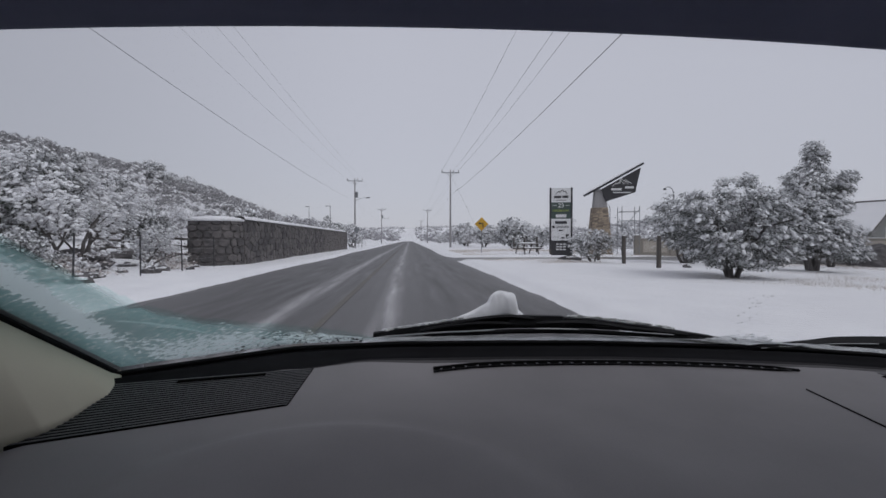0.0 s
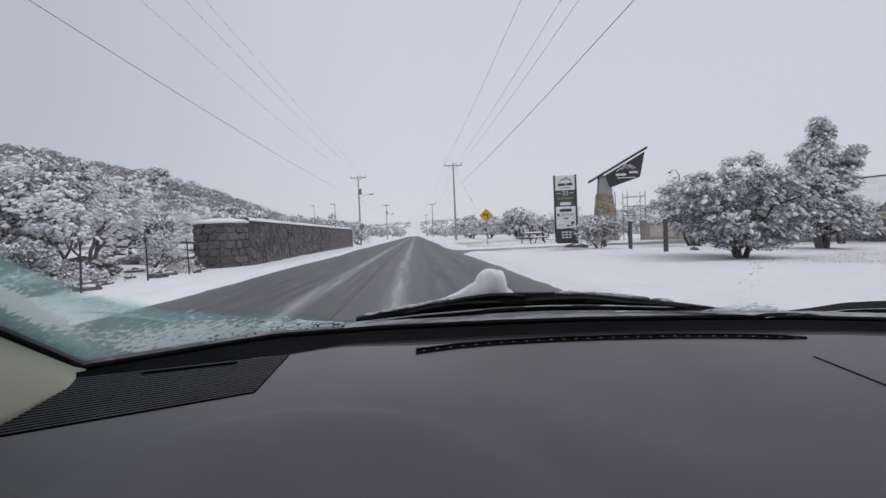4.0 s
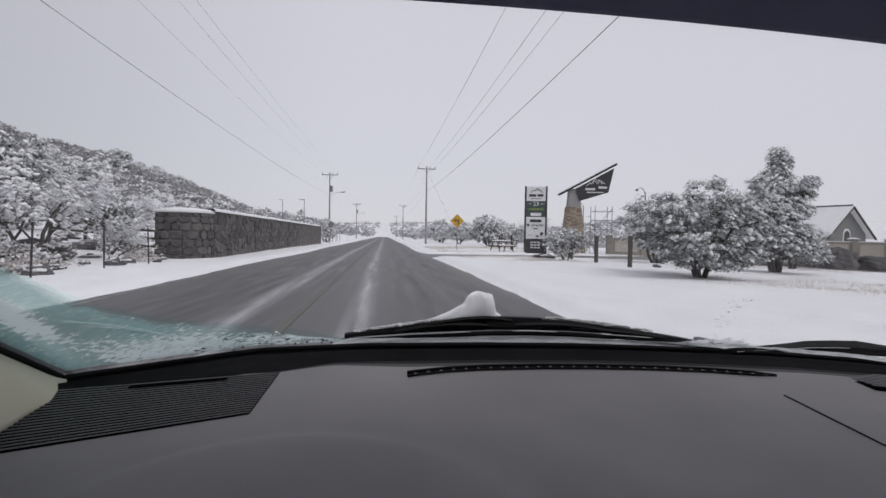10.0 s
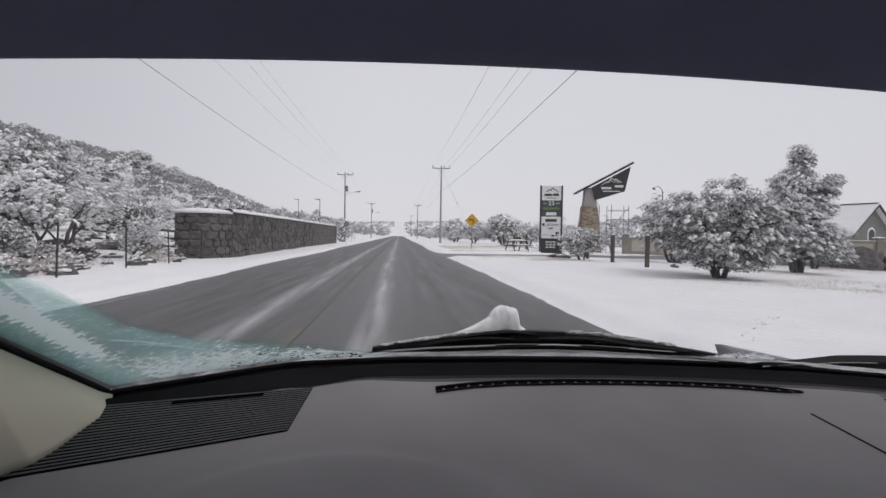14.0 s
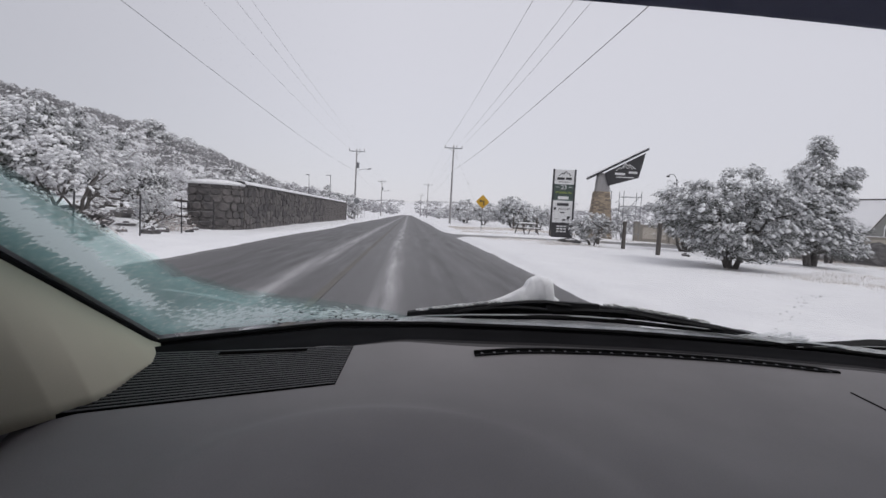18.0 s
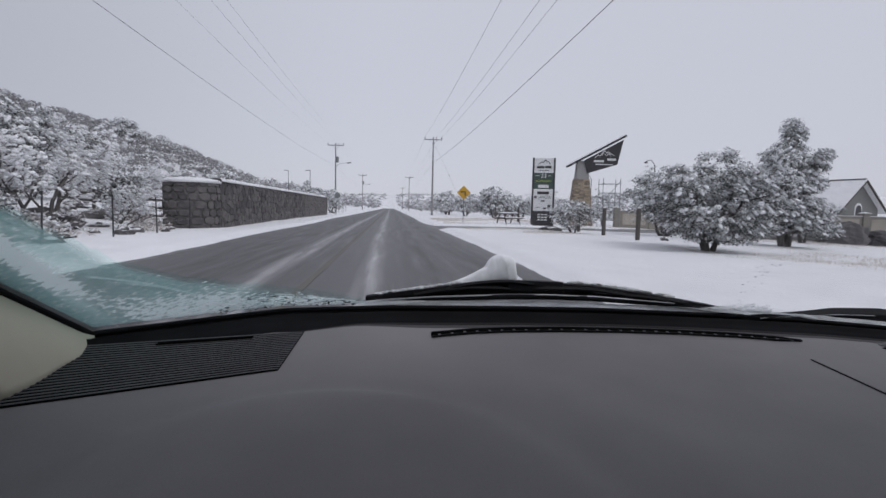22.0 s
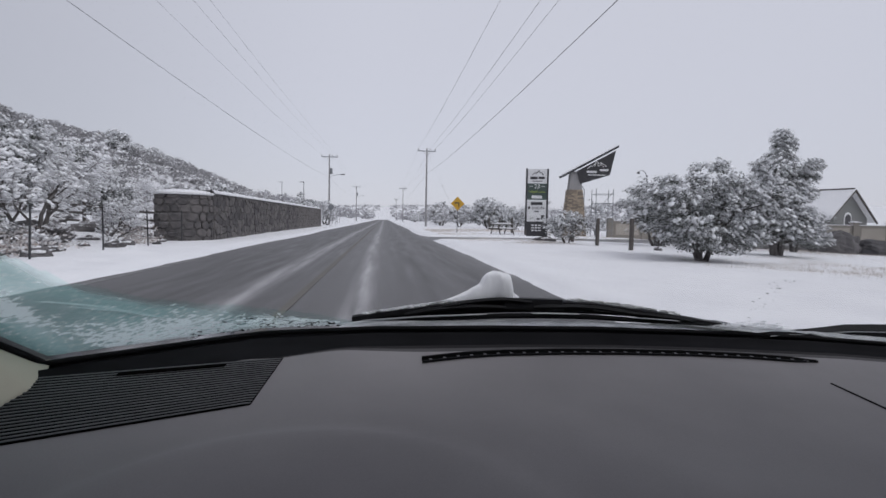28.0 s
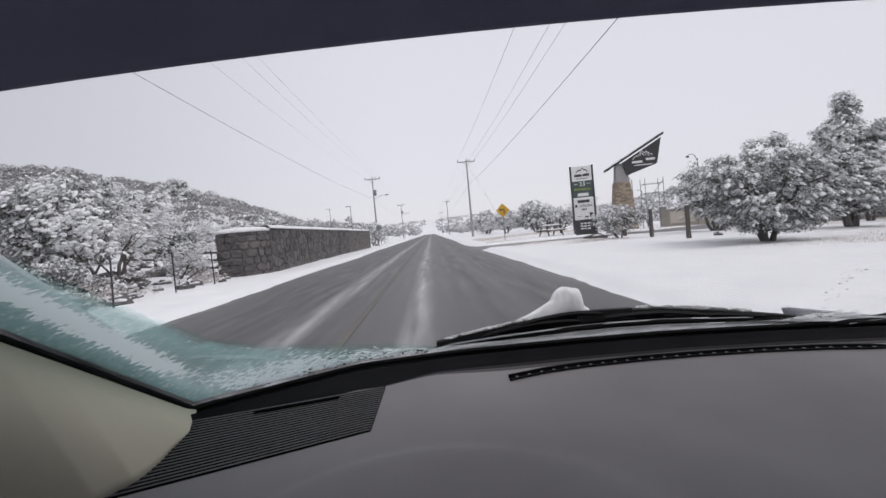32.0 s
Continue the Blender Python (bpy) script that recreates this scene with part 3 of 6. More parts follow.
    b.slab(lambda u, v: (*gr(0.24 + 0.42 * u, 0.07 + 0.06 * v), dash_z(*gr(0.24 + 0.42 * u, 0.07)) + 0.0034), spread(10, 0, 1), [0, 0.5, 1], (0, 0, -0.004))
    part("vent_slit", b, VOID, dash, "narrow air outlet, its shaded depth painted black")
    # --- defroster slot along the foot of the windscreen

    def slot(u, v):
        x = 0.039 + (0.676 - 0.039) * u
        y = mix_in(x, [(0.039, 0.792), (0.10, 0.812), (0.165, 0.824), (0.263, 0.833), (0.364, 0.836), (0.467, 0.834), (0.565, 0.826), (0.64, 0.813), (0.676, 0.806)])
        w = 0.017 * (1 - 0.8 * smooth(0.93, 1.0, u))
        y += (v - 0.5) * w
        return (x, y, dash_z(x, y) + 0.0018)

    b = Build()
    b.slab(slot, spread(50, 0, 1), spread(3, 0, 1), (0, 0, -0.012))
    part("defroster_slot", b, VOID, dash, "long defroster slot, its shaded depth painted black")
    for i in range(30):
        u = (i + 0.6) / 30.5
        x, y, z = slot(u, 0.42)
        b = Build()
        b.box((x, y - 0.002, z - 0.0002), (0.0040, 0.007, 0.002))
        part("slot_rib", b, GRILLE, dash)
    for v in (0.0, 1.0):
        b = Build()
        b.slab(lambda u, k: tuple(Vector(slot(u, v + (k - 0.5) * 0.12)) + Vector((0, 0, 0.0018))), spread(40, 0, 1), [0, 1], (0, 0, -0.003))
        part("slot_lip", b, BLACK, dash)
    # --- passenger-side seam and outlet
    b = Build()
    b.slab(lambda u, v: (0.618 + 0.010 * v + u * 0.0019, 0.724 - 0.34 * v, dash_z(0.62, 0.724 - 0.34 * v) + 0.0016), [0, 1], spread(14, 0, 1), (0, 0, -0.004))
    part("airbag_seam", b, BLACK, dash, "thin dark seam of the airbag cover")
    b = Build()
    b.slab(lambda u, v: (0.805 + 0.26 * u, 0.853 - 0.10 * u - 0.105 * v, dash_z(0.9, 0.80) + 0.0012), spread(6, 0, 1), [0, 1], (0, 0, -0.003))
    part("vent_recess", b, VOID, dash, "black plate painted as the shaded depth of the far defroster")
    for i in range(8):
        b = Build()
        b.slab(lambda u, v: (0.815 + 0.24 * u, 0.842 - 0.012 * i - 0.10 * u + 0.006 * v, dash_z(0.9, 0.80) + 0.003), spread(6, 0.0, 1), [0, 1], (0, 0, -0.003))
        part("vent_slat", b, GRILLE, dash)
    # --- black gap under the glass, and its rubber seal
    b = Build()
    b.slab(lambda x, v: (x, dash_end(x) - 0.001 + (front_y(x) + 0.022 - dash_end(x)) * v, (dash_z(x, dash_end(x)) + 0.172 * (front_y(x) - dash_end(x)) - 0.001) * (1 - v) + (dash_z(x, front_y(x)) + 0.002) * v - 0.016 * math.sin(math.pi * v)), spread(70, -0.44, 1.16), spread(4, 0, 1), (0, 0, -0.02))
    part("screen_gutter", b, BLACK, c, "black gap between dashboard and glass", smooth=True)
    b = Build()
    b.tube([screen(x, 0.0) + Vector((0, -0.004, -0.001)) for x in spread(70, -0.438, 1.158)], 0.0042, 8)
    part("screen_seal", b, BLACK, c, "black rubber seal at the foot of the glass", smooth=True)
    for x in (-0.438, 1.158):
        b = Build()
        b.tube([screen(x, s) for s in spread(24, 0, 1)], 0.0050, 8)
        part("screen_seal", b, BLACK, c, "black rubber seal beside the pillar", smooth=True)
    # --- glass
    b = Build()
    b.slab(lambda x, s: screen(x, s), spread(50, -0.438, 1.158), spread(16, 0, 1), (0, 0.002, 0.0035))
    g = part("windscreen", b, GLASS, c, "clear windscreen, iced over in its lower corner", smooth=True)
    g.visible_shadow = False
    b = Build()
    b.slab(lambda x, s: screen(x, s) + Vector((0, -0.001, -0.001)), spread(50, -0.06, 1.156), [0, 0.003, 0.006, 0.009], (0, -0.001, -0.001))
    part("screen_frit", b, BLACK, c, "black printed band at the foot of the glass", smooth=True)
    # --- pillars
    foot = [Vector(p) for p in ((-0.434, 0.775, 0.900), (-0.416, 0.735, 0.893), (-0.402, 0.690, 0.889), (-0.403, 0.625, 0.884), (-0.409, 0.578, 0.880), (-0.430, 0.548, 0.876), (-0.47, 0.52, 0.868), (-0.56, 0.46, 0.86), (-0.64, 0.34, 0.86), (-0.70, 0.20, 0.87))]
    for side in (0, 1):

        def pil(u, v):
            k = u * (len(foot) - 1)
            i = min(int(k), len(foot) - 2)
            f = foot[i].lerp(foot[i + 1], k - i)
            s = u ** 1.15
            e = screen(-0.438, s) + Vector((0.003, -0.003, -0.003))
            p = f.lerp(e, v) + Vector((0.5, -0.5, 0.1)) * 0.030 * math.sin(math.pi * min(1, v)) * smooth(0, 0.5, u)
            if v <= 0.01:
                p.x += 0.004 * noise.noise((u * 9, 0, 2))
            if side:
                p.x = 2 * CAR_X - p.x
            return p

        b = Build()
        b.slab(pil, spread(120, 0, 1), spread(14, 0, 1), (-0.02 if not side else 0.02, 0.02, 0))
        part("pillar_trim", b, BEIGE, c, "beige textured windscreen pillar trim", smooth=True)
    # --- roof lining with its rounded front edge
    b = Build()

    def lining(x, v):
        h = header(x)
        prof = [(0, (0.07, 0.062)), (0.10, (0.04, 0.033)), (0.2, (0.015, 0.011)), (0.3, (0.0, 0.0)), (0.4, (-0.02, 0.002)), (0.5, (-0.05, 0.011)), (0.6, (-0.10, 0.024)), (0.75, (-0.25, 0.045)), (0.9, (-1.2, 0.09)), (1.0, (-2.3, 0.02))]
        for (a, p), (d, q) in zip(prof, prof[1:]):
            if v <= d:
                k = (v - a) / (d - a)
                return (x, h.y + p[0] + (q[0] - p[0]) * k, h.z + p[1] + (q[1] - p[1]) * k)
        return (x, h.y + prof[-1][1][0], h.z + prof[-1][1][1])

    b.slab(lining, spread(40, -0.66, 1.38), spread(41, 0, 1), (0, 0, 0.03))
    part("roof_lining", b, LINER, c, "dark blue-grey fabric roof lining", smooth=True)
    b = Build()
    b.slab(lambda x, v: (x, 0.44 - 2.42 * v, 1.372 - 0.085 * abs((x - CAR_X) / 1.0) ** 4 + 0.06 * math.sin(math.pi * v) - 0.05 * v ** 6), spread(30, CAR_X - 1.0, CAR_X + 1.0), spread(24, 0, 1), (0, 0, 0.015))
    part("roof_panel", b, PAINT, c, "grey painted roof", smooth=True)
    for s in (-1, 1):
        b = Build()
        b.tube([Vector((CAR_X + s * (CAR_X + 0.438 + 0.035), 0, 0)) + Vector((s * 0.18 * k, 0.80 - 0.42 * k, 0.90 + 0.44 * k)) for k in spread(8, -0.1, 1)], 0.034, 10)
        part("outer_pillar", b, PAINT, c, smooth=True)
        b = Build()
        b.slab(lambda u, v: (CAR_X + s * (0.90 + 0.05 * math.sin(math.pi * v)), 0.66 + 1.20 * u, 0.36 + 0.46 * v - 0.10 * u * v), spread(10, 0, 1), spread(8, 0, 1), (-s * 0.03, 0, 0))
        part("front_wing", b, PAINT, c, smooth=True)
    # --- sides, rear, floor
    for s in (-1, 1):
        x = CAR_X + s * 0.94
        b = Build()
        b.box((x, -0.55, 0.55), (0.10, 2.5, 0.68), bevel=0.04)
        part("door_panel", b, PAINT, c, "grey painted side with door trim")
        for y in (-0.55, -1.72):
            b = Build()
            b.tube([(x, y, 0.85), (CAR_X + s * 0.94, y, 1.10), (CAR_X + s * 0.91, y - 0.02, 1.30)], [0.05, 0.045, 0.04], 8)
            part("side_pillar", b, LINER, c)
        b = Build()
        b.slab(lambda u, v: (x + (CAR_X + s * 0.92 - x) * v, 0.3 - 2.0 * u, 0.88 + 0.40 * v), spread(6, 0, 1), spread(5, 0, 1), (s * 0.004, 0, 0))
        w = part("side_window", b, GLASS, c, "clear side window")
        w.visible_shadow = False
    b = Build()
    b.box((CAR_X, -1.9, 0.55), (1.84, 0.12, 0.68), bevel=0.04)
    part("tailgate", b, PAINT, c)
    b = Build()
    b.slab(lambda u, v: (CAR_X - 0.86 + 1.72 * u, -1.92 - 0.02 * v, 0.88 + 0.42 * v), spread(6, 0, 1), spread(5, 0, 1), (0, -0.004, 0))
    w = part("rear_window", b, GLASS, c)
    w.visible_shadow = False
    b = Build()
    b.box((CAR_X, -0.4, 0.26), (1.80, 3.0, 0.10), bevel=0.05)
    part("floor_pan", b, FABRIC, c)
    for x in (-0.05, 0.77):
        b = Build()
        b.box((x, -0.55, 0.50), (0.50, 0.50, 0.16), bevel=0.06)
        b.box((x, -0.92, 0.80), (0.48, 0.14, 0.55), Euler((radians(-14), 0, 0)).to_matrix(), 0.9, 0.05)
        part("seat", b, FABRIC, c, "dark fabric front seat")
    # --- bonnet, nose and wheels
    b = Build()
    b.slab(lambda u, v: (CAR_X + (u - 0.5) * (1.84 - 0.20 * v * v), 0.99 + 0.96 * v, 0.82 - 0.10 * v - 0.22 * v ** 4 - 0.05 * (2 * u - 1) ** 4), spread(16, 0, 1), spread(12, 0, 1), (0, 0, -0.03))
    part("bonnet", b, PAINT, c, "grey painted bonnet", smooth=True)
    b = Build()
    b.box((CAR_X, 1.40, 0.45), (1.80, 1.15, 0.40), None, 0.96, 0.14)
    part("front_body", b, PAINT, c)
    b = Build()
    b.slab(lambda u, v: (CAR_X + (u - 0.5) * 1.56, front_y(CAR_X + (u - 0.5) * 1.56) + 0.035 + 0.10 * v, dash_z(CAR_X + (u - 0.5) * 1.5, 0.93) - 0.012 - 0.05 * v), spread(30, 0, 1), spread(5, 0, 1), (0, 0, -0.02))
    part("cowl", b, WIPER, c, "black plastic cowl below the windscreen", smooth=True)
    for x in (CAR_X - 0.85, CAR_X + 0.85):
        for y in (1.35, -1.25):
            b = Build()
            b.tube([(x - 0.10, y, 0.315), (x - 0.085, y, 0.315), (x + 0.085, y, 0.315), (x + 0.10, y, 0.315)], [0.27, 0.30, 0.30, 0.27], 28)
            wheel = part("wheel", b, BLACK, c, "black tyre")
            b = Build()
            b.tube([(x - 0.104, y, 0.315), (x + 0.104, y, 0.315)], 0.19, 20)
            part("rim", b, STEEL, wheel)
    # --- wipers
    prof = [(-0.070, 0.921, 0.910), (-0.008, 0.931, 0.914), (0.053, 0.938, 0.918), (0.115, 0.946, 0.920), (0.170, 0.951, 0.922), (0.199, 0.953, 0.923), (0.274, 0.949, 0.923), (0.361, 0.944, 0.920), (0.473, 0.929, 0.912), (0.565, 0.914, 0.905), (0.612, 0.906, 0.900)]
    wip = thing("wiper", pose(0, 0, 0), "", "")
    wip.parent = c
    b = Build()
    b.slab(lambda i, v: (prof[i][0], 0.953 + 0.016 * v, prof[i][1] - 0.002 * abs(2 * v - 1)), list(range(len(prof))), [0, 0.25, 0.5, 0.75, 1], (0, 0, -0.008))
    part("blade_frame", b, WIPER, wip, "black bowed wiper blade frame")
    b = Build()
    b.slab(lambda i, v: (prof[i][0], 0.960 + 0.001 * v, prof[i][2] + 0.002 + (prof[i][1] - prof[i][2] - 0.006) * v), list(range(len(prof))), [0, 1], (0, 0.005, 0))
    part("blade_web", b, WIPER, wip)

    def low(x, k):
        hi, lo = mix_in(x, [(p[0], p[1]) for p in prof]), mix_in(x, [(p[0], p[2]) for p in prof])
        return lo + (hi - lo) * k

    def dip(x):
        return 0.0075 - 0.003 * abs((x - 0.27) / 0.34) ** 2

    b = Build()
    b.slab(lambda x, v: (x, 0.952 - 0.003 * math.sin(math.pi * v), low(x, 0) + 0.0015 - (dip(x) + 0.0015) * v), spread(40, -0.075, 0.618), [0, 0.2, 0.4, 0.6, 0.8, 1], (0, 0.005, 0))
    part("blade_rubber", b, BLACK, wip, "black rubber wiping edge", smooth=True)
    # thin bright lines, modelled in place of the highlights along the blade
    for x0, x1 in ((-0.052, 0.165), (0.245, 0.335), (0.43, 0.53)):
        b = Build()
        b.tube([(x, 0.9485, low(x, 0) + 0.0022) for x in spread(12, x0, x1)], [0.0005] + [0.0013] * 10 + [0.0005], 5)
        part("blade_spine", b, STEEL, wip, "thin bright line standing in for a highlight on the blade")
    # yokes stacked under the arm's head
    for x0, x1, k0, rise, th in ((0.085, 0.245, 0.80, 0.004, 0.0042), (0.02, 0.20, 0.42, 0.006, 0.0040), (0.25, 0.44, 0.48, 0.004, 0.0045), (0.36, 0.56, 0.40, 0.002, 0.0036)):
        b = Build()
        b.tube([(x0 + (x1 - x0) * k, 0.9505, low(x0 + (x1 - x0) * k, k0) + rise * math.sin(math.pi * k)) for k in spread(12, 0, 1)], [th * 0.6] + [th] * 10 + [th * 0.6], 6)
        part("yoke", b, WIPER, wip)
    b = Build()
    b.box((0.25, 0.958, 0.941), (0.115, 0.016, 0.020), Euler((0, radians(2), 0)).to_matrix(), 0.94, 0.003)
    part("arm_head", b, WIPER, wip, "black clip that joins arm and blade")
    b = Build()
    b.tube([(0.290, 0.966, 0.940), (0.36, 0.966, 0.937), (0.47, 0.962, 0.920), (0.60, 0.960, 0.899), (0.68, 0.958, 0.888)], [0.006, 0.008, 0.008, 0.008, 0.008], 8)
    part("wiper_arm", b, WIPER, wip)
    prof2 = [(0.652, 0.876, 0.873), (0.668, 0.883, 0.876), (0.69, 0.889, 0.878), (0.74, 0.893, 0.879), (0.766, 0.894, 0.880), (0.815, 0.898, 0.880), (0.863, 0.903, 0.879), (0.918, 0.903, 0.877), (0.973, 0.902, 0.874), (1.08, 0.886, 0.868), (1.15, 0.872, 0.862)]
    wip2 = thing("wiper", pose(0, 0, 0), "", "")
    wip2.parent = c
    b = Build()
    b.slab(lambda i, v: (prof2[i][0], 0.935 + 0.016 * v, prof2[i][1] - (prof2[i][1] - prof2[i][2]) * 0.42 * abs(2 * v - 1)), list(range(len(prof2))), [0, 0.25, 0.5, 0.75, 1], (0, 0, -0.010))
    part("blade_frame", b, WIPER, wip2, "black bowed wiper blade frame")
    b = Build()
    b.tube([(x, 0.937, lo + 0.003) for x, hi, lo in prof2], 0.0042, 6)
    part("blade_rubber", b, BLACK, wip2)
    # the highlight of the second blade, added as a bright line
    b = Build()
    b.tube([(x, 0.932, mix_in(x, [(p[0], p[2] * 0.5 + p[1] * 0.5) for p in prof2])) for x in spread(14, 0.70, 0.95)], 0.0011, 5)
    part("blade_spine", b, STEEL, wip2, "thin bright line standing in for a highlight on the blade")
    b = Build()
    b.tube([(0.75, 0.945, 0.882), (0.87, 0.95, 0.893), (1.0, 0.945, 0.886), (1.12, 0.94, 0.872)], [0.005, 0.007, 0.009, 0.012], 8)
    part("wiper_arm", b, WIPER, wip2)
    return c


car()


def crust(x0, x1, limit, keep, seed, nx, ns, lift=0.0048):
    """A broken crust of slush on the glass: a lumpy sheet with ragged holes."""
    rnd = random.Random(seed)
    b = Build()
    xs, ss = spread(nx, x0, x1), spread(ns, 0.002, 1.0)
    for x in xs:
        for q in ss:
            dx, dq = rnd.uniform(-0.35, 0.35) * (x1 - x0) / nx, rnd.uniform(-0.35, 0.35) / ns
            h = lift + 0.0010 * noise.noise((x * 160, q * 9, seed))
            b.v.append(tuple(screen(x + dx, 0.003 + (q + dq) * limit(x)) + Vector((0, 0.62 * h, h))))
    for i in range(nx - 1):
        for j in range(ns - 1):
            if keep(xs[i], ss[j] * limit(xs[i]), ss[j]):
                b.f.append((i * ns + j, (i + 1) * ns + j, (i + 1) * ns + j + 1, i * ns + j + 1))
    return b


def ice_sheet():
    """The ice that clings to the corner of the windscreen, thick in the middle and thin at its rim."""
    xs, ss = spread(90, -0.434, -0.055), spread(110, 0.004, 0.97)
    top = [(-0.434, 1.2), (-0.40, 1.0), (-0.36, 0.84), (-0.345, 0.60), (-0.338, 0.42), (-0.322, 0.28), (-0.29, 0.205), (-0.24, 0.145), (-0.18, 0.105), (-0.115, 0.075), (-0.075, 0.03), (-0.05, 0.0)]
    b = Build()
    cols = []
    for x in xs:
        for s in ss:
            p = screen(x, s) + Vector((0, 0.004, 0.006))
            b.v.append(tuple(p))
            st = mix_in(x, top)
            w = 0.02 * noise.noise((x * 40, s * 9, 1)) + 0.02 * noise.noise((x * 15, s * 4, 6))
            d = (st - s) / max(0.04, 0.24 * st) + w * 8
            xr = -0.335 - 0.035 * smooth(0.3, 0.9, s)
            if s > 0.27:
                d = min(d, (xr - x) / 0.022 + w * 8 + 0.4) if x > xr - 0.03 else max(d, 1)
            cover = 0.78 * smooth(-0.1, 1.1, d) * (0.8 + 0.35 * noise.noise((x * 12, s * 5, 4))) * (1 - 0.96 * smooth(-0.26, -0.17, x))
            low = 0.50 * smooth(0.16, 0.02, s - 0.02) * smooth(-0.42, -0.36, x)
            band = 0.50 * math.exp(-((x + 0.402 - 0.03 * s) / 0.016) ** 2) * smooth(0.05, 0.25, s)
            gone = smooth(-0.25, 0.25, d)
            cols.append((min(0.86, cover), ((low * 0.50 + band * 0.75 + 0.31) * (1 - 0.6 * smooth(-0.27, -0.17, x))) * gone - 0.5 * (1 - gone), 0, 1))
    m = len(ss)
    for i in range(len(xs) - 1):
        for j in range(m - 1):
            q = (i * m + j, (i + 1) * m + j, (i + 1) * m + j + 1, i * m + j + 1)
            if max(cols[k][0] for k in q) > 0.004:
                b.f.append(q)
    ob = part("ice_sheet", b, ICE, smooth=True, fix=False)
    ca = ob.data.color_attributes.new("thick", "FLOAT_COLOR", "POINT")
    ca.data.foreach_set("color", [v for c in cols for v in c])
    tagged(ob, "greenish melting ice with white slush on the windscreen", "ice", kind="stuff")
    b = Build()
    for k0, drop in ((0.0, 0.0), (0.012, 0.030)):
        k, us = len(b.v), spread(30, 0, 1)
        for u in us:
            for v in (0, 1):
                w = 0.011 * (0.3 + 0.7 * math.sin(math.pi * u)) * (1 + 0.4 * noise.noise((u * 9, drop * 50, 2)))
                b.v.append(tuple(screen(-0.370 + k0 + 0.070 * u, 0.222 - drop - 0.105 * u + 0.012 * math.sin(math.pi * u) + w * (v - 0.5)) + Vector((0, 0.0052, 0.0082))))
        b.f += [(k + 2 * i, k + 2 * i + 2, k + 2 * i + 3, k + 2 * i + 1) for i in range(len(us) - 1)]
    ob = part("ice_ridges", b, WET, smooth=True, fix=False)
    tagged(ob, "two thin pale ridges scraped into the ice", "ice", kind="stuff")
    # crumbs of slush along the foot of the glass
    rnd = random.Random(4)
    b = crust(-0.36, -0.035, lambda x: 0.016 + 0.074 * smooth(-0.040, -0.20, x), lambda x, sv, q: noise.noise((x * 70, sv * 190, 3)) + 0.6 * noise.noise((x * 190, sv * 480, 8)) > -0.22 + 0.55 * smooth(-0.20, -0.32, x) + 0.75 * smooth(0.5, 1.0, q), 4, 260, 34)
    ob = part("slush_crumbs", b, WET, smooth=True, fix=False)
    tagged(ob, "loose crumbs of white slush along the windscreen's foot", "slush", kind="stuff")
    b = Build()
    xs, vs = spread(160, -0.09, 1.10), spread(5, 0, 1)
    for x in xs:
        for v in vs:
            b.v.append(tuple(screen(x, -0.010 + (0.029 + 0.006 * noise.noise((x * 30, 3, 1))) * v) + Vector((0, 0.004, 0.0045 + 0.0008 * math.sin(math.pi * v)))))
    for i in range(len(xs) - 1):
        for j in range(4):
            b.f.append((i * 5 + j, (i + 1) * 5 + j, (i + 1) * 5 + j + 1, i * 5 + j + 1))
    ob = part("slush_film", b, WET, smooth=True, fix=False)
    tagged(ob, "grey film of slush along the foot of the windscreen", "slush", kind="stuff")
    b = crust(0.575, 0.735, lambda x: 0.022 + 0.050 * smooth(0.57, 0.64, x) * smooth(0.740, 0.68, x), lambda x, sv, q: noise.noise((x * 60, sv * 260, 5)) + 0.5 * noise.noise((x * 150, sv * 520, 2)) > -0.25 + 0.8 * smooth(0.45, 1.0, q), 6, 130, 26)
    ob = part("slush_patch", b, WET, smooth=True, fix=False)
    tagged(ob, "thin slush between the two wiper blades", "slush", kind="stuff")
    b = Build()
    for i in range(46):
        x = -0.29 + 0.21 * rnd.random()
        sv = 0.004 + rnd.random() * (0.012 + 0.055 * smooth(-0.055, -0.20, x))
        r = rnd.uniform(0.0005, 0.0014)
        b.lump(screen(x, sv) + Vector((0, 0.0022, 0.0036)), (r * rnd.uniform(1.4, 3.2), r * 0.4, r * 0.8), i, 6, 4, 0.3)
    ob = part("melt_drops", b, BLACK, smooth=True, fix=False)
    tagged(ob, "dark wet gaps and drops between crumbs of slush", "water drops", kind="stuff")


def water_marks():
    rnd = random.Random(15)
    b = Build()
    for i in range(20):
        k = rnd.random() ** 1.4
        x, s = 0.622 - 0.05 * k + rnd.gauss(0, 0.011), 0.075 + 0.21 * k + rnd.gauss(0, 0.014)
        p = screen(x, s) + Vector((0, 0.004, 0.005))
        b.lump(p, (rnd.uniform(0.0010, 0.0034), 0.0007, 0.0006), i, 6, 4, 0.3)
    ob = part("water_marks", b, WATER, fix=False, smooth=True)
    tagged(ob, "short dark streaks of water on the windscreen", "water drops", kind="stuff")


WATER = mat("dirty_water", (0.24, 0.24, 0.245), (0.34, 0.34, 0.345), 0.15, scale=50, bump=0)
ice_sheet()
water_marks()


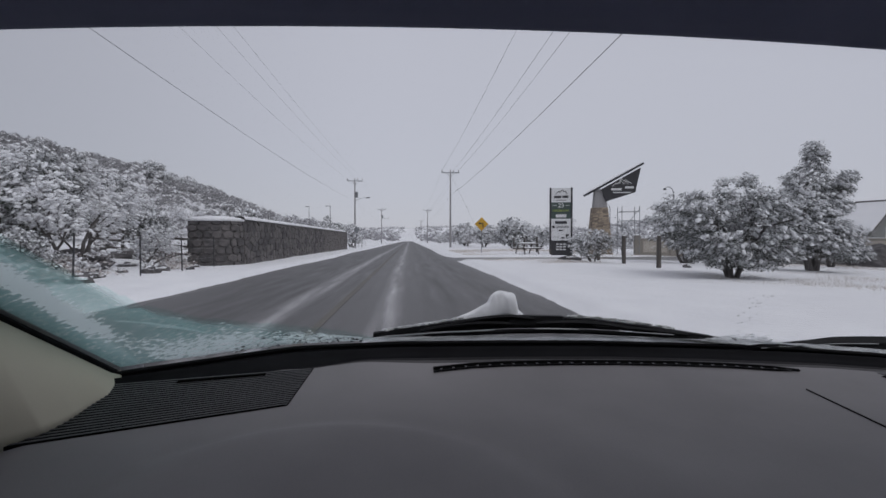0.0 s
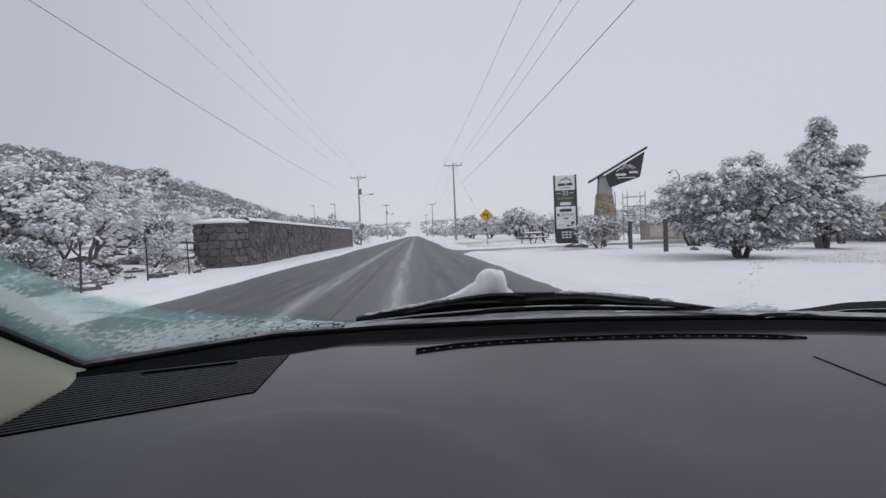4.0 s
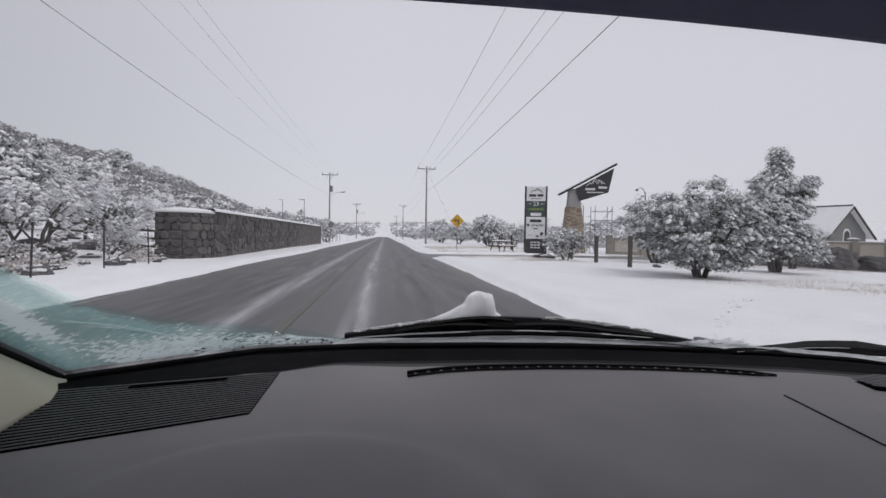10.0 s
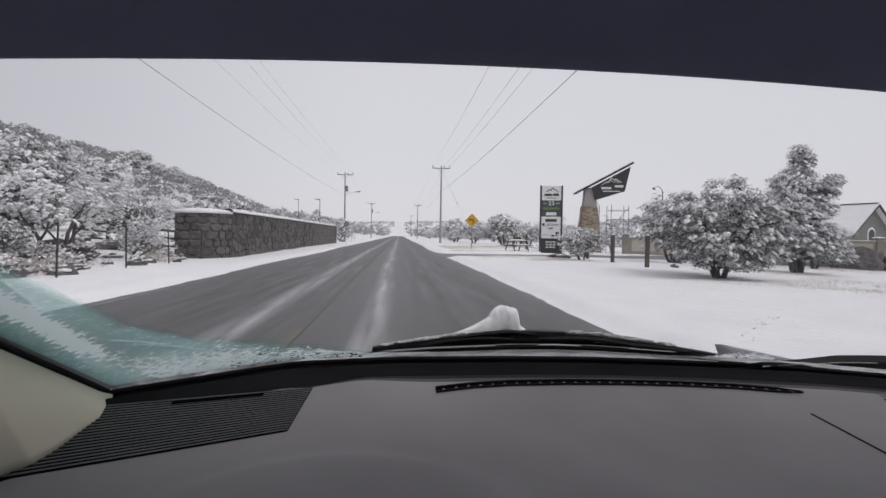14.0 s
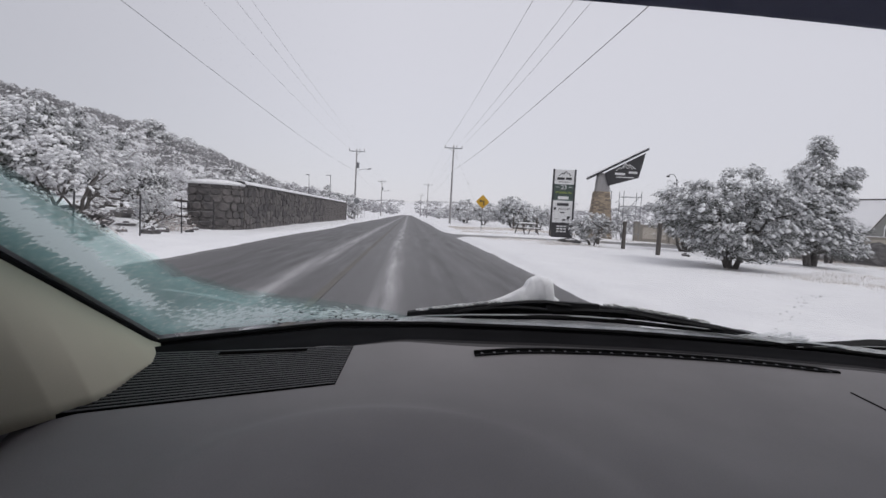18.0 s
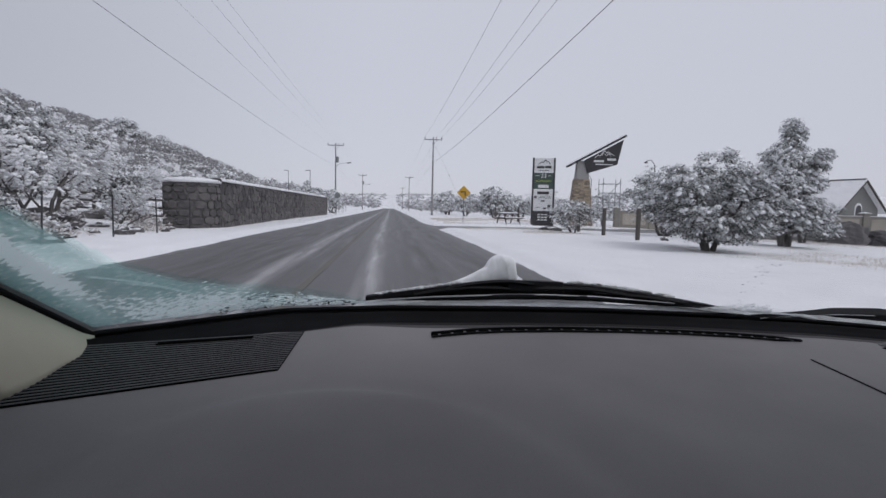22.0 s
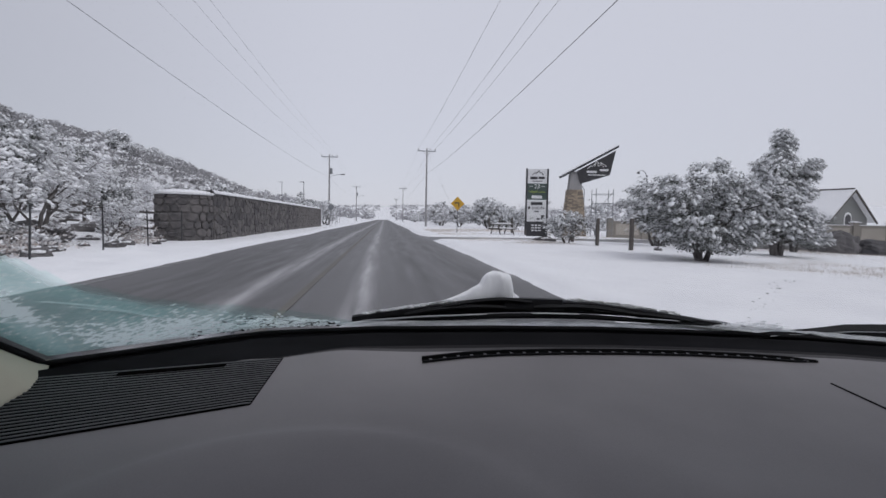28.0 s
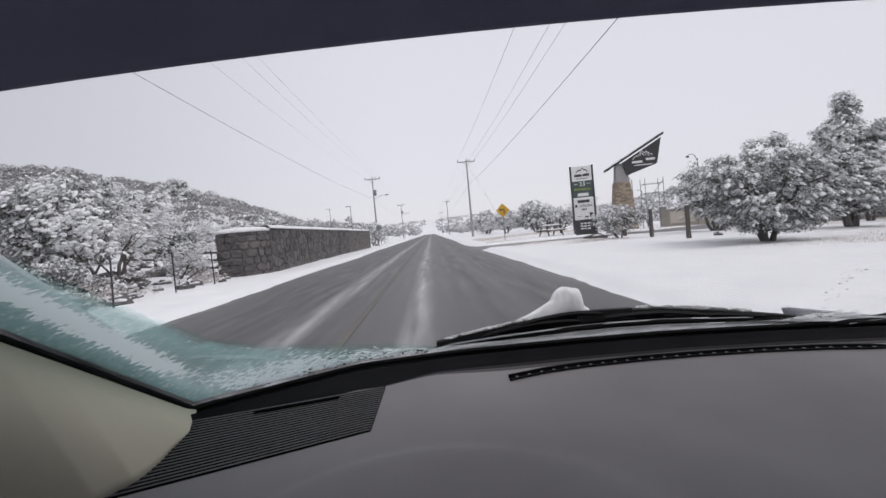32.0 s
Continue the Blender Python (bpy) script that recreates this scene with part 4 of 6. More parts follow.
def snow_lumps():
    b = Build()
    # one loaf of snow: low towards the blade's tip, a blunt block at its thick end
    crest = [(0.078, 0.940), (0.095, 0.946), (0.118, 0.955), (0.138, 0.966), (0.150, 0.972), (0.157, 0.975), (0.162, 0.988), (0.168, 0.995), (0.182, 0.998), (0.202, 0.996), (0.211, 0.990), (0.215, 0.962), (0.230, 0.950), (0.240, 0.942)]
    xs, ring = spread(110, 0.078, 0.240), 28
    for i, x in enumerate(xs):
        z1 = mix_in(x, crest)
        hh = max(0.0015, (z1 - 0.938) / 2)
        dd = min(0.017, 0.005 + hh * 0.7)
        for j in range(ring):
            w = 2 * math.pi * j / ring
            cx, cz = math.cos(w), math.sin(w)
            cz, cx = math.copysign(abs(cz) ** 0.75, cz), math.copysign(abs(cx) ** 0.8, cx)
            k = 1 + 0.18 * noise.noise((x * 45, cx * 1.2, cz * 1.4 + 3)) + 0.09 * noise.noise((x * 130, cx * 3, cz * 3))
            b.v.append((x + 0.003 * noise.noise((x * 60, cx * 2, cz * 2)), 0.971 + dd * cx * k, 0.938 + hh + hh * cz * k))
    for i in range(len(xs) - 1):
        for j in range(ring):
            b.f.append((i * ring + j, i * ring + (j + 1) % ring, (i + 1) * ring + (j + 1) % ring, (i + 1) * ring + j))
    b.f += [tuple(range(ring)), tuple((len(xs) - 1) * ring + j for j in range(ring - 1, -1, -1))]
    ob = part("snow_lump", b, SNOW_LUMP, smooth=True)
    tagged(ob, "white lump of wet snow caught on the wiper", "snow")
    b = Build()
    rnd = random.Random(9)
    for i in range(70):
        x = -0.05 + 0.16 * i / 69
        z = mix_in(x, [(-0.07, 0.920), (0.053, 0.938), (0.115, 0.947), (0.2, 0.955)])
        r = rnd.uniform(0.0018, 0.0042)
        b.lump((x, 0.962 + rnd.uniform(-0.004, 0.006), z), (r * 1.8, r * 1.3, r * 0.8), i + 20, 8, 5, 0.3)
    for i in range(46):
        x = 0.33 + 0.20 * rnd.random()
        z = mix_in(x, [(0.274, 0.949), (0.361, 0.944), (0.473, 0.929), (0.565, 0.914)])
        r = rnd.uniform(0.003, 0.0072)
        b.lump((x, 0.966, z), (r * 2.2, r * 1.2, r * 0.6), i + 70, 8, 5, 0.3)
    ob = part("snow_ridge", b, SNOW_LUMP, smooth=True, fix=False)
    tagged(ob, "crumbly ridge of snow along the wiper blade", "snow", kind="stuff")


snow_lumps()


# ================= trees and scrub =================
def leaf_cloud(rnd, centres, per, size, spread_r, flat=0.6, bias=0.0):
    """Many small leaves round the given centres, as separate quads."""
    n = len(centres) * per
    g = np.random.RandomState(rnd)
    off = np.clip(g.normal(0, 1, (n, 3)), -1.5, 1.5) * np.array([spread_r, spread_r, spread_r * flat])
    c = np.repeat(np.array(centres), per, 0) + off
    d1 = g.normal(0, 1, (n, 3))
    d1[:, 2] *= 0.6
    d1 /= np.linalg.norm(d1, axis=1, keepdims=True)
    d2 = np.cross(d1, g.normal(0, 1, (n, 3)))
    d2 /= np.linalg.norm(d2, axis=1, keepdims=True)
    s = size * g.uniform(0.6, 1.4, (n, 1))
    a, b = d1 * s, d2 * s * 0.42
    q = np.stack([c - a, c + b - a * 0.1, c + a, c - b + a * 0.1], 1)
    up = off[:, 2] > g.normal(bias, 0.25 * spread_r * flat, n)
    return q, up


def pads(rnd, centres, size, lift, seg=7, droop=0.0):
    """Uneven cushions of snow lying on the clumps; droop: how far they hang outwards from the stem."""
    g = np.random.RandomState(rnd)
    v, f = [], []
    for c in centres:
        s = size * g.uniform(0.55, 1.1)
        k = len(v)
        st = g.uniform(1.0, 1.4)
        if droop:
            w0 = math.atan2(c[1], c[0]) + g.normal(0, 0.5)
            t = (-droop * math.cos(w0) + g.normal(0, 0.2), -droop * math.sin(w0) + g.normal(0, 0.2))
        else:
            w0, t = g.uniform(0, 6.28), g.normal(0, 0.4, 2)
        for r, z in ((0.72, -0.34), (1.0, 0.0), (0.72, 0.36), (0.0, 0.56)):
            for j in range(seg if r else 1):
                w = 2 * math.pi * j / seg
                rr = r * s * (1 + 0.32 * g.uniform(-1, 1))
                x0, y0 = rr * math.cos(w) * st, rr * math.sin(w)
                x, y = x0 * math.cos(w0) - y0 * math.sin(w0), x0 * math.sin(w0) + y0 * math.cos(w0)
                v.append((c[0] + x, c[1] + y, c[2] + lift + z * s + t[0] * x + t[1] * y))
        for i in (0, 1):
            for j in range(seg):
                j2 = (j + 1) % seg
                f.append((k + i * seg + j, k + i * seg + j2, k + (i + 1) * seg + j2, k + (i + 1) * seg + j))
        f += [(k + 2 * seg + j, k + 2 * seg + (j + 1) % seg, k + 3 * seg) for j in range(seg)]
        f.append(tuple(k + j for j in range(seg - 1, -1, -1)))
    return v, f


def tree(seed, height, width, trunk_h, stems, clumps, leaf=0.085, kind="round", material=None, snow=0.9, label="", category="tree", per=22, fluff=0.0, limbs=0.0):
    rnd = random.Random(seed)
    t = thing("tree", pose(0, 0, 0), label, category)
    b = Build()
    tips = []
    for s in range(stems):
        w = 2 * math.pi * (s + rnd.random() * 0.6) / stems
        lean = (0.10 if stems == 1 else 0.34) * width
        p = Vector((0.12 * math.cos(w) * (stems > 1), 0.12 * math.sin(w) * (stems > 1), -0.15))
        pts, n = [p.copy()], 6
        hh = height * rnd.uniform(0.72, 0.86)
        for i in range(1, n):
            k = i / (n - 1)
            pts.append(Vector((p.x + lean * k ** 1.2 * math.cos(w) + rnd.uniform(-0.10, 0.10) * width * 0.3, p.y + lean * k ** 1.2 * math.sin(w) + rnd.uniform(-0.10, 0.10) * width * 0.3, -0.15 + hh * k)))
        r0 = height * (0.042 if stems == 1 else 0.030)
        b.tube(pts, [r0 * (1 - 0.85 * i / (n - 1)) for i in range(n)], 7)
        for q in range(26 if kind == "cone" else 11):
            k = rnd.uniform(max(0.15, trunk_h / height), 0.95) if kind != "cone" else max(0.15, trunk_h / height) + 0.80 * (q + rnd.random()) / 26
            i = min(n - 2, int(k * (n - 1)))
            base = pts[i].lerp(pts[i + 1], k * (n - 1) - i)
            a = rnd.uniform(0, 6.28)
            ln = width * 0.5 * rnd.uniform(0.55, 1.0) * (1.12 - 0.98 * k if kind == "cone" else math.sqrt(max(0.05, 1 - (2 * k - 1.1) ** 2)))
            mid = base + Vector((math.cos(a), math.sin(a), 0.28)) * ln * 0.5
            tip = base + Vector((math.cos(a), math.sin(a), 0.25 + rnd.uniform(-0.2, 0.3))) * ln
            b.tube([base, mid + Vector((0, 0, rnd.uniform(-0.05, 0.08))), tip], [r0 * 0.36, r0 * 0.22, r0 * 0.06], 5)
            tips.append((base, mid, tip))
        if kind != "cone":
            tips.append((pts[-3], pts[-2], pts[-1]))
    part("trunk", b, BARK, t, "dark trunk and limbs dusted with snow", fix=False)
    cs = []
    while len(cs) < clumps:
        if rnd.random() < (limbs or (0.78 if kind == "cone" else 0.7)):
            base, mid, tip = rnd.choice(tips)
            p = mid.lerp(tip, rnd.uniform(0.0, 1.12)) + Vector((rnd.gauss(0, 1), rnd.gauss(0, 1), rnd.gauss(0, 0.7))) * width * 0.066
        else:
            k = rnd.random()
            lo = trunk_h * 0.8
            z = lo + (height - lo) * k
            prof = (1.05 - k * 0.92) if kind == "cone" else math.sqrt(max(0.02, 1 - (2 * k - 0.86) ** 2 / 1.35))
            a = rnd.uniform(0, 6.28)
            edge = 1 + 0.5 * noise.noise((math.cos(a) * 1.6, math.sin(a) * 1.6, z * 0.9 + seed))
            r = width * 0.5 * prof * edge * math.sqrt(rnd.uniform(0.25, 1.0))
            if noise.noise((r * math.cos(a) * 1.1, r * math.sin(a) * 1.1, z * 1.1 + seed * 3)) < -0.28:
                continue
            p = Vector((r * math.cos(a), r * math.sin(a), z))
        if p.z > trunk_h * 0.7 and p.z < height * 1.05:
            cs.append(tuple(p))
    q, up = leaf_cloud(seed, cs, per, leaf * 0.72, fluff or leaf * 1.35, 0.7)
    for name, keep, m, lab in (("crown", ~up, material or LEAF, "dark evergreen twigs"), ("rime", up, LEAF_RIME, "rimed upper twigs")):
        me = Build()
        me.v = [tuple(x) for x in q[keep].reshape(-1, 3).tolist()]
        me.f = [(i, i + 1, i + 2, i + 3) for i in range(0, len(me.v), 4)]
        tagged(part(name, me, m, t, lab, fix=False), kind="stuff")
    if snow:
        fl = (fluff or leaf) * 0.8
        sc = [(c[0] + rnd.gauss(0, fl), c[1] + rnd.gauss(0, fl), c[2] + rnd.gauss(0, fl * 0.6)) for c in cs for k in range(3) if rnd.random() < snow * (0.42 + 0.45 * c[2] / height)]
        me = Build()
        me.v, me.f = pads(seed, sc, (fluff or leaf * 1.35) * 0.68, (fluff or leaf) * 0.38, 6, 0.65)
        tagged(part("snow_load", me, SNOW, t, "white cushions of snow on the twigs", fix=False, smooth=True), kind="stuff")
    return t


def bare_tree(seed, height, width, label):
    """A leafless tree, every twig white with rime."""
    rnd = random.Random(seed)
    t = thing("bare_tree", pose(0, 0, 0), label, "tree")
    b, tw, load = Build(), Build(), []

    def grow(p, d, ln, r, depth):
        pts = [p]
        for i in range(3):
            d = (d + Vector((rnd.gauss(0, 0.16), rnd.gauss(0, 0.16), rnd.gauss(0.03, 0.1)))).normalized()
            pts.append(pts[-1] + d * ln / 3)
        if depth > 1 and rnd.random() < 0.75:
            load.append(tuple(pts[rnd.choice((1, 2, 3))]))
        (b if depth < 2 else tw).tube(pts, [r, r * 0.85, r * 0.7, r * 0.5], 5 if depth < 2 else 3, caps=False)
        if depth < 5:
            for i in range(3 if depth < 4 else 4):
                e = (d + Vector((rnd.gauss(0, 0.55), rnd.gauss(0, 0.55), rnd.gauss(0.05, 0.35)))).normalized()
                grow(pts[rnd.choice((1, 2, 3, 3))], e, ln * rnd.uniform(0.58, 0.78), r * 0.52, depth + 1)

    for s in range(3):
        grow(Vector((rnd.uniform(-0.1, 0.1), rnd.uniform(-0.1, 0.1), -0.1)), Vector((rnd.gauss(0, 0.35), rnd.gauss(0, 0.35), 1)).normalized(), height * 0.36, height * 0.02, 0)
    part("trunk", b, BARK, t, "dark stems", fix=False)
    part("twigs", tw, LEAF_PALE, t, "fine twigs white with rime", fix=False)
    me = Build()
    me.v, me.f = pads(seed, load, 0.062, 0.01, 5, 0.3)
    tagged(part("snow_load", me, SNOW, t, "small cushions of snow on the twigs", fix=False, smooth=True), kind="stuff")
    return t


ROUND_LABEL = "bushy evergreen tree loaded with wet snow, standing in the snow"
TREES = [
    tree(1, 4.6, 5.2, 0.75, 4, 1000, 0.068, "round", label=ROUND_LABEL, per=56, fluff=0.16, limbs=0.80),
    tree(2, 3.3, 3.5, 1.25, 4, 470, 0.062, "round", label="small multi-stemmed evergreen tree with snow-laden crown", per=38, fluff=0.125),
    tree(8, 6.6, 4.0, 0.8, 3, 1150, 0.068, "cone", label="tall conifer dusted with snow, dark between its branches", per=50, fluff=0.155),
    tree(4, 4.2, 2.9, 1.0, 2, 560, 0.11, "cone", label="slim young conifer with snow on its boughs"),
    tree(5, 2.3, 2.7, 0.6, 4, 380, 0.055, "round", label="low spreading evergreen with snow in its crown", per=36, fluff=0.105),
]
FAR = [
    tree(11, 4.4, 5.0, 0.6, 2, 330, 0.21, "round", label="distant bushy evergreen under snow", per=9),
    # the pale twigs here paint haze over the distance as well as rime
    tree(12, 3.2, 3.6, 0.8, 2, 220, 0.17, "round", material=LEAF_PALE, label="distant small tree white with snow and rime, paled by painted haze", per=9),
    tree(14, 4.2, 2.9, 0.8, 1, 230, 0.17, "cone", label="distant young conifer under snow", per=9),
]
BARE = [bare_tree(21, 3.4, 3.0, "leafless tree white with rime"), bare_tree(22, 2.6, 2.6, "low leafless tree white with rime")]
used = set()


def plant(proto, x, y, scale=1.0, turn=0.0, group=""):
    m = Matrix.Translation((x, y, ground_z(x, y) - 0.03)) @ Matrix.Rotation(turn, 4, "Z") @ Matrix.Diagonal((scale, scale, scale, 1))
    if proto.name in used:
        ob = copy_thing(proto, m)
    else:
        used.add(proto.name)
        proto.matrix_basis = m
        ob = proto
    if group:
        tagged(ob, group=group)
    return ob


# right of the road
RIGHT = "trees beside the road"
plant(TREES[0], 9.2, 13.4, 0.62, 0.3, RIGHT)
plant(TREES[2], 15.0, 17.4, 0.72, 1.0, RIGHT)
plant(TREES[4], 8.2, 21.5, 0.62, 1.7, RIGHT)
plant(TREES[1], 12.8, 22.0, 0.80, 0.7, RIGHT)
plant(TREES[1], 19.0, 21.0, 0.85, 2.7, RIGHT)
plant(TREES[4], 21.5, 22.6, 0.9, 3.9, RIGHT)
plant(TREES[1], 23.5, 35.0, 1.0, 2.0, RIGHT)
plant(TREES[4], 11.2, 36.5, 0.8, 0.5, RIGHT)
plant(TREES[3], 27.5, 34.5, 0.9, 0.2, RIGHT)
plant(TREES[1], 31.0, 37.0, 1.2, 3.1, RIGHT)
plant(FAR[0], 12.8, 60.0, 0.85, 1.9, RIGHT)
plant(FAR[0], 17.0, 70.0, 0.9, 0.9, RIGHT)
plant(FAR[1], 9.8, 64.0, 0.9, 2.6, RIGHT)
plant(FAR[1], 9.0, 78.0, 1.2, 5.0, RIGHT)
plant(FAR[2], 10.5, 88.0, 1.0, 1.2, RIGHT)
plant(FAR[0], 22.0, 82.0, 1.0, 3.0, RIGHT)
plant(FAR[1], 25.0, 56.0, 1.2, 3.3, RIGHT)
plant(FAR[0], 35.0, 62.0, 0.95, 2.2, RIGHT)
plant(FAR[1], 40.0, 60.0, 1.2, 0.4, RIGHT)
plant(FAR[2], 46.0, 66.0, 1.1, 0.8, RIGHT)
plant(FAR[0], 52.0, 68.0, 1.0, 1.4, RIGHT)
plant(BARE[0], 11.6, 36.0, 0.9, 0.6, RIGHT)
rnd = random.Random(77)
for i in range(34):
    y = rnd.uniform(75, 190)
    x = rnd.uniform(9, 0.75 * y)
    plant(rnd.choice(FAR), x, y, rnd.uniform(0.8, 1.25), rnd.uniform(0, 6), RIGHT)

# left of the road
LEFT = "trees on the slope"
plant(TREES[4], -10.5, 14.0, 0.85, 2.0, LEFT)
plant(BARE[1], -9.6, 18.5, 0.8, 0.0, LEFT)
plant(BARE[0], -10.4, 16.2, 1.35, 4.1, LEFT)
plant(BARE[0], -13.5, 19.0, 0.9, 1.5, LEFT)
plant(TREES[1], -13.0, 17.4, 1.5, 2.6, LEFT)
plant(TREES[0], -17.0, 21.5, 1.0, 4.2, LEFT)
plant(TREES[1], -13.0, 25.0, 0.9, 3.4, LEFT)
plant(BARE[1], -10.5, 27.0, 1.0, 2.4, LEFT)
plant(FAR[0], -20.0, 30.0, 0.8, 2.9, LEFT)
plant(BARE[0], -17.5, 36.0, 1.2, 3.5, LEFT)
plant(FAR[2], -9.4, 57.5, 0.9, 2.2, LEFT)
plant(FAR[0], -9.0, 62.0, 0.80, 1.1, LEFT)
plant(FAR[1], -8.4, 72.0, 1.1, 4.4, LEFT)
plant(BARE[0], -12.0, 48.0, 1.1, 0.9, LEFT)
for i in range(46):
    y = rnd.uniform(24, 120)
    x = -rnd.uniform(max(10.5, 0.17 * y), 0.95 * y)
    pick = rnd.choice((TREES[1], TREES[4], BARE[0], BARE[1], BARE[1])) if y < 45 else rnd.choice((FAR[0], FAR[1], FAR[1], BARE[1]))
    plant(pick, x, y, rnd.uniform(0.65, 1.1), rnd.uniform(0, 6), LEFT)


def scrub(name, label, place, count, seed, size, per, material, leaf, white=0.22):
    """Low scrub that nobody could count: clusters of frosted leaves, with snow on top."""
    g = random.Random(seed)
    cs, snow_c = [], []
    for i in range(count):
        x, y = place(g)
        s = size * g.uniform(0.55, 1.35)
        z = ground_z(x, y)
        for j in range(per):
            a, r = g.uniform(0, 6.28), math.sqrt(g.random())
            h = s * (0.25 + 0.75 * math.sqrt(max(0, 1 - r * r)) * g.uniform(0.55, 1.0))
            cs.append((x + r * s * 0.75 * math.cos(a), y + r * s * 0.75 * math.sin(a), z + h))
            if g.random() < white * (0.5 + r):
                snow_c.append((cs[-1][0], cs[-1][1], cs[-1][2] + leaf * 0.3))
    q, up = leaf_cloud(seed, cs, 7, leaf * 0.88, leaf * 1.1)
    b = Build()
    b.v = [tuple(v) for v in q.reshape(-1, 3).tolist()]
    b.f = [(i, i + 1, i + 2, i + 3) for i in range(0, len(b.v), 4)]
    ob = part(name, b, material, fix=False)
    tagged(ob, label, "scrub", kind="stuff")
    b = Build()
    b.v, b.f = pads(seed, snow_c, leaf * 1.15, leaf * 0.4, 5)
    part("scrub_snow", b, SNOW, ob, fix=False, smooth=True)
    return ob


def near_left(g):
    y = g.uniform(9, 60)
    return -g.uniform(8.6, 9 + 0.45 * y), y


def hill_left(g):
    while True:
        y = g.uniform(45, 230)
        x = -g.uniform(12 + 0.02 * y, 0.98 * y + 10)
        if g.random() < 0.35 + 0.65 * smooth(2, 9, ground_z(x, y)):
            return x, y


def far_wide(g):
    while True:
        y = g.uniform(200, 900)
        x = g.uniform(-0.9 * y, 0.9 * y)
        if abs(x) > 8:
            return x, y


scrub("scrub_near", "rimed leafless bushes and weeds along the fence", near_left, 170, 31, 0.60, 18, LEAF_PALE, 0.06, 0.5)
scrub("scrub_hillside", "frosted scrub covering the hillside, haze painted into its colour", hill_left, 2300, 32, 1.5, 20, LEAF_FAR, 0.20, 0.12)
scrub("scrub_far", "distant frosted scrub and woods, haze painted into their colour", far_wide, 3600, 33, 3.4, 7, LEAF_HAZE, 0.75)


def weeds():
    """Low frosted weeds along the foot of the slope."""
    g = random.Random(41)
    cs = []
    for i in range(190):
        y = g.uniform(7, 46)
        x = -8.0 - abs(g.gauss(0, 1.0)) * (1.0 + 0.07 * y)
        if noise.noise((x * 0.4, y * 0.3, 2)) < -0.05:
            continue
        z = ground_z(x, y)
        for k in range(12):
            cs.append((x + g.gauss(0, 0.22), y + g.gauss(0, 0.22), z + abs(g.gauss(0, 0.20))))
    q, up = leaf_cloud(41, cs, 5, 0.06, 0.09)
    b = Build()
    b.v = [tuple(v) for v in q.reshape(-1, 3).tolist()]
    b.f = [(i, i + 1, i + 2, i + 3) for i in range(0, len(b.v), 4)]
    tagged(part("weeds", b, LEAF_WEED, fix=False), "low brownish weeds white with frost below the slope", "weeds", kind="stuff")


weeds()


def dry_grass():
    g = random.Random(12)
    b = Build()
    for i in range(260000):
        y = 8.5 + 44 * g.random() ** 0.8
        x = 3.6 + g.random() * (6 + 0.75 * y)
        thick = noise.noise((x * 0.13, y * 0.10, 9)) + 0.45 * noise.noise((x * 0.5, y * 0.5, 4)) + 0.25 * noise.noise((x * 2.0, y * 2.0, 7))
        if 24.6 < y < 32.6 or thick < 0.03 + 0.30 * g.random():
            continue
        z = ground_z(x, y)
        h, a = g.uniform(0.02, 0.085) * (0.7 + thick), g.uniform(0, 6.28)
        w = 0.0014 + 0.00006 * y
        dx, dy = math.cos(a), math.sin(a)
        lx, ly = g.gauss(0, 0.3) * h, g.gauss(0, 0.3) * h
        b.add([(x - dx * w, y - dy * w, z - 0.02), (x + dx * w, y + dy * w, z - 0.02), (x + lx * 0.5 + dx * w * 0.7, y + ly * 0.5 + dy * w * 0.7, z + h * 0.6), (x + lx, y + ly, z + h)], [(0, 1, 2), (0, 2, 3)])
    ob = part("dry_grass", b, GRASS, fix=False)
    tagged(ob, "pale tan dry grass poking through the snow", "grass", kind="stuff")


dry_grass()


# ================= rocks =================
def rock(seed, size):
    t = thing("rock", pose(0, 0, 0), "dark weathered rock with a cap of snow", "rock", "rocks in the snow")
    b = Build()
    b.lump((0, 0, size[2] * 0.25), size, seed, 14, 9, 0.32)
    part("stone", b, ROCK, t)
    b = Build()
    b.lump((size[0] * 0.05, 0, size[2] * 0.88), (size[0] * 0.78, size[1] * 0.8, size[2] * 0.36), seed + 1, 14, 7, 0.28)
    part("snow_cap", b, SNOW, t, "white cap of snow", smooth=True)
    return t


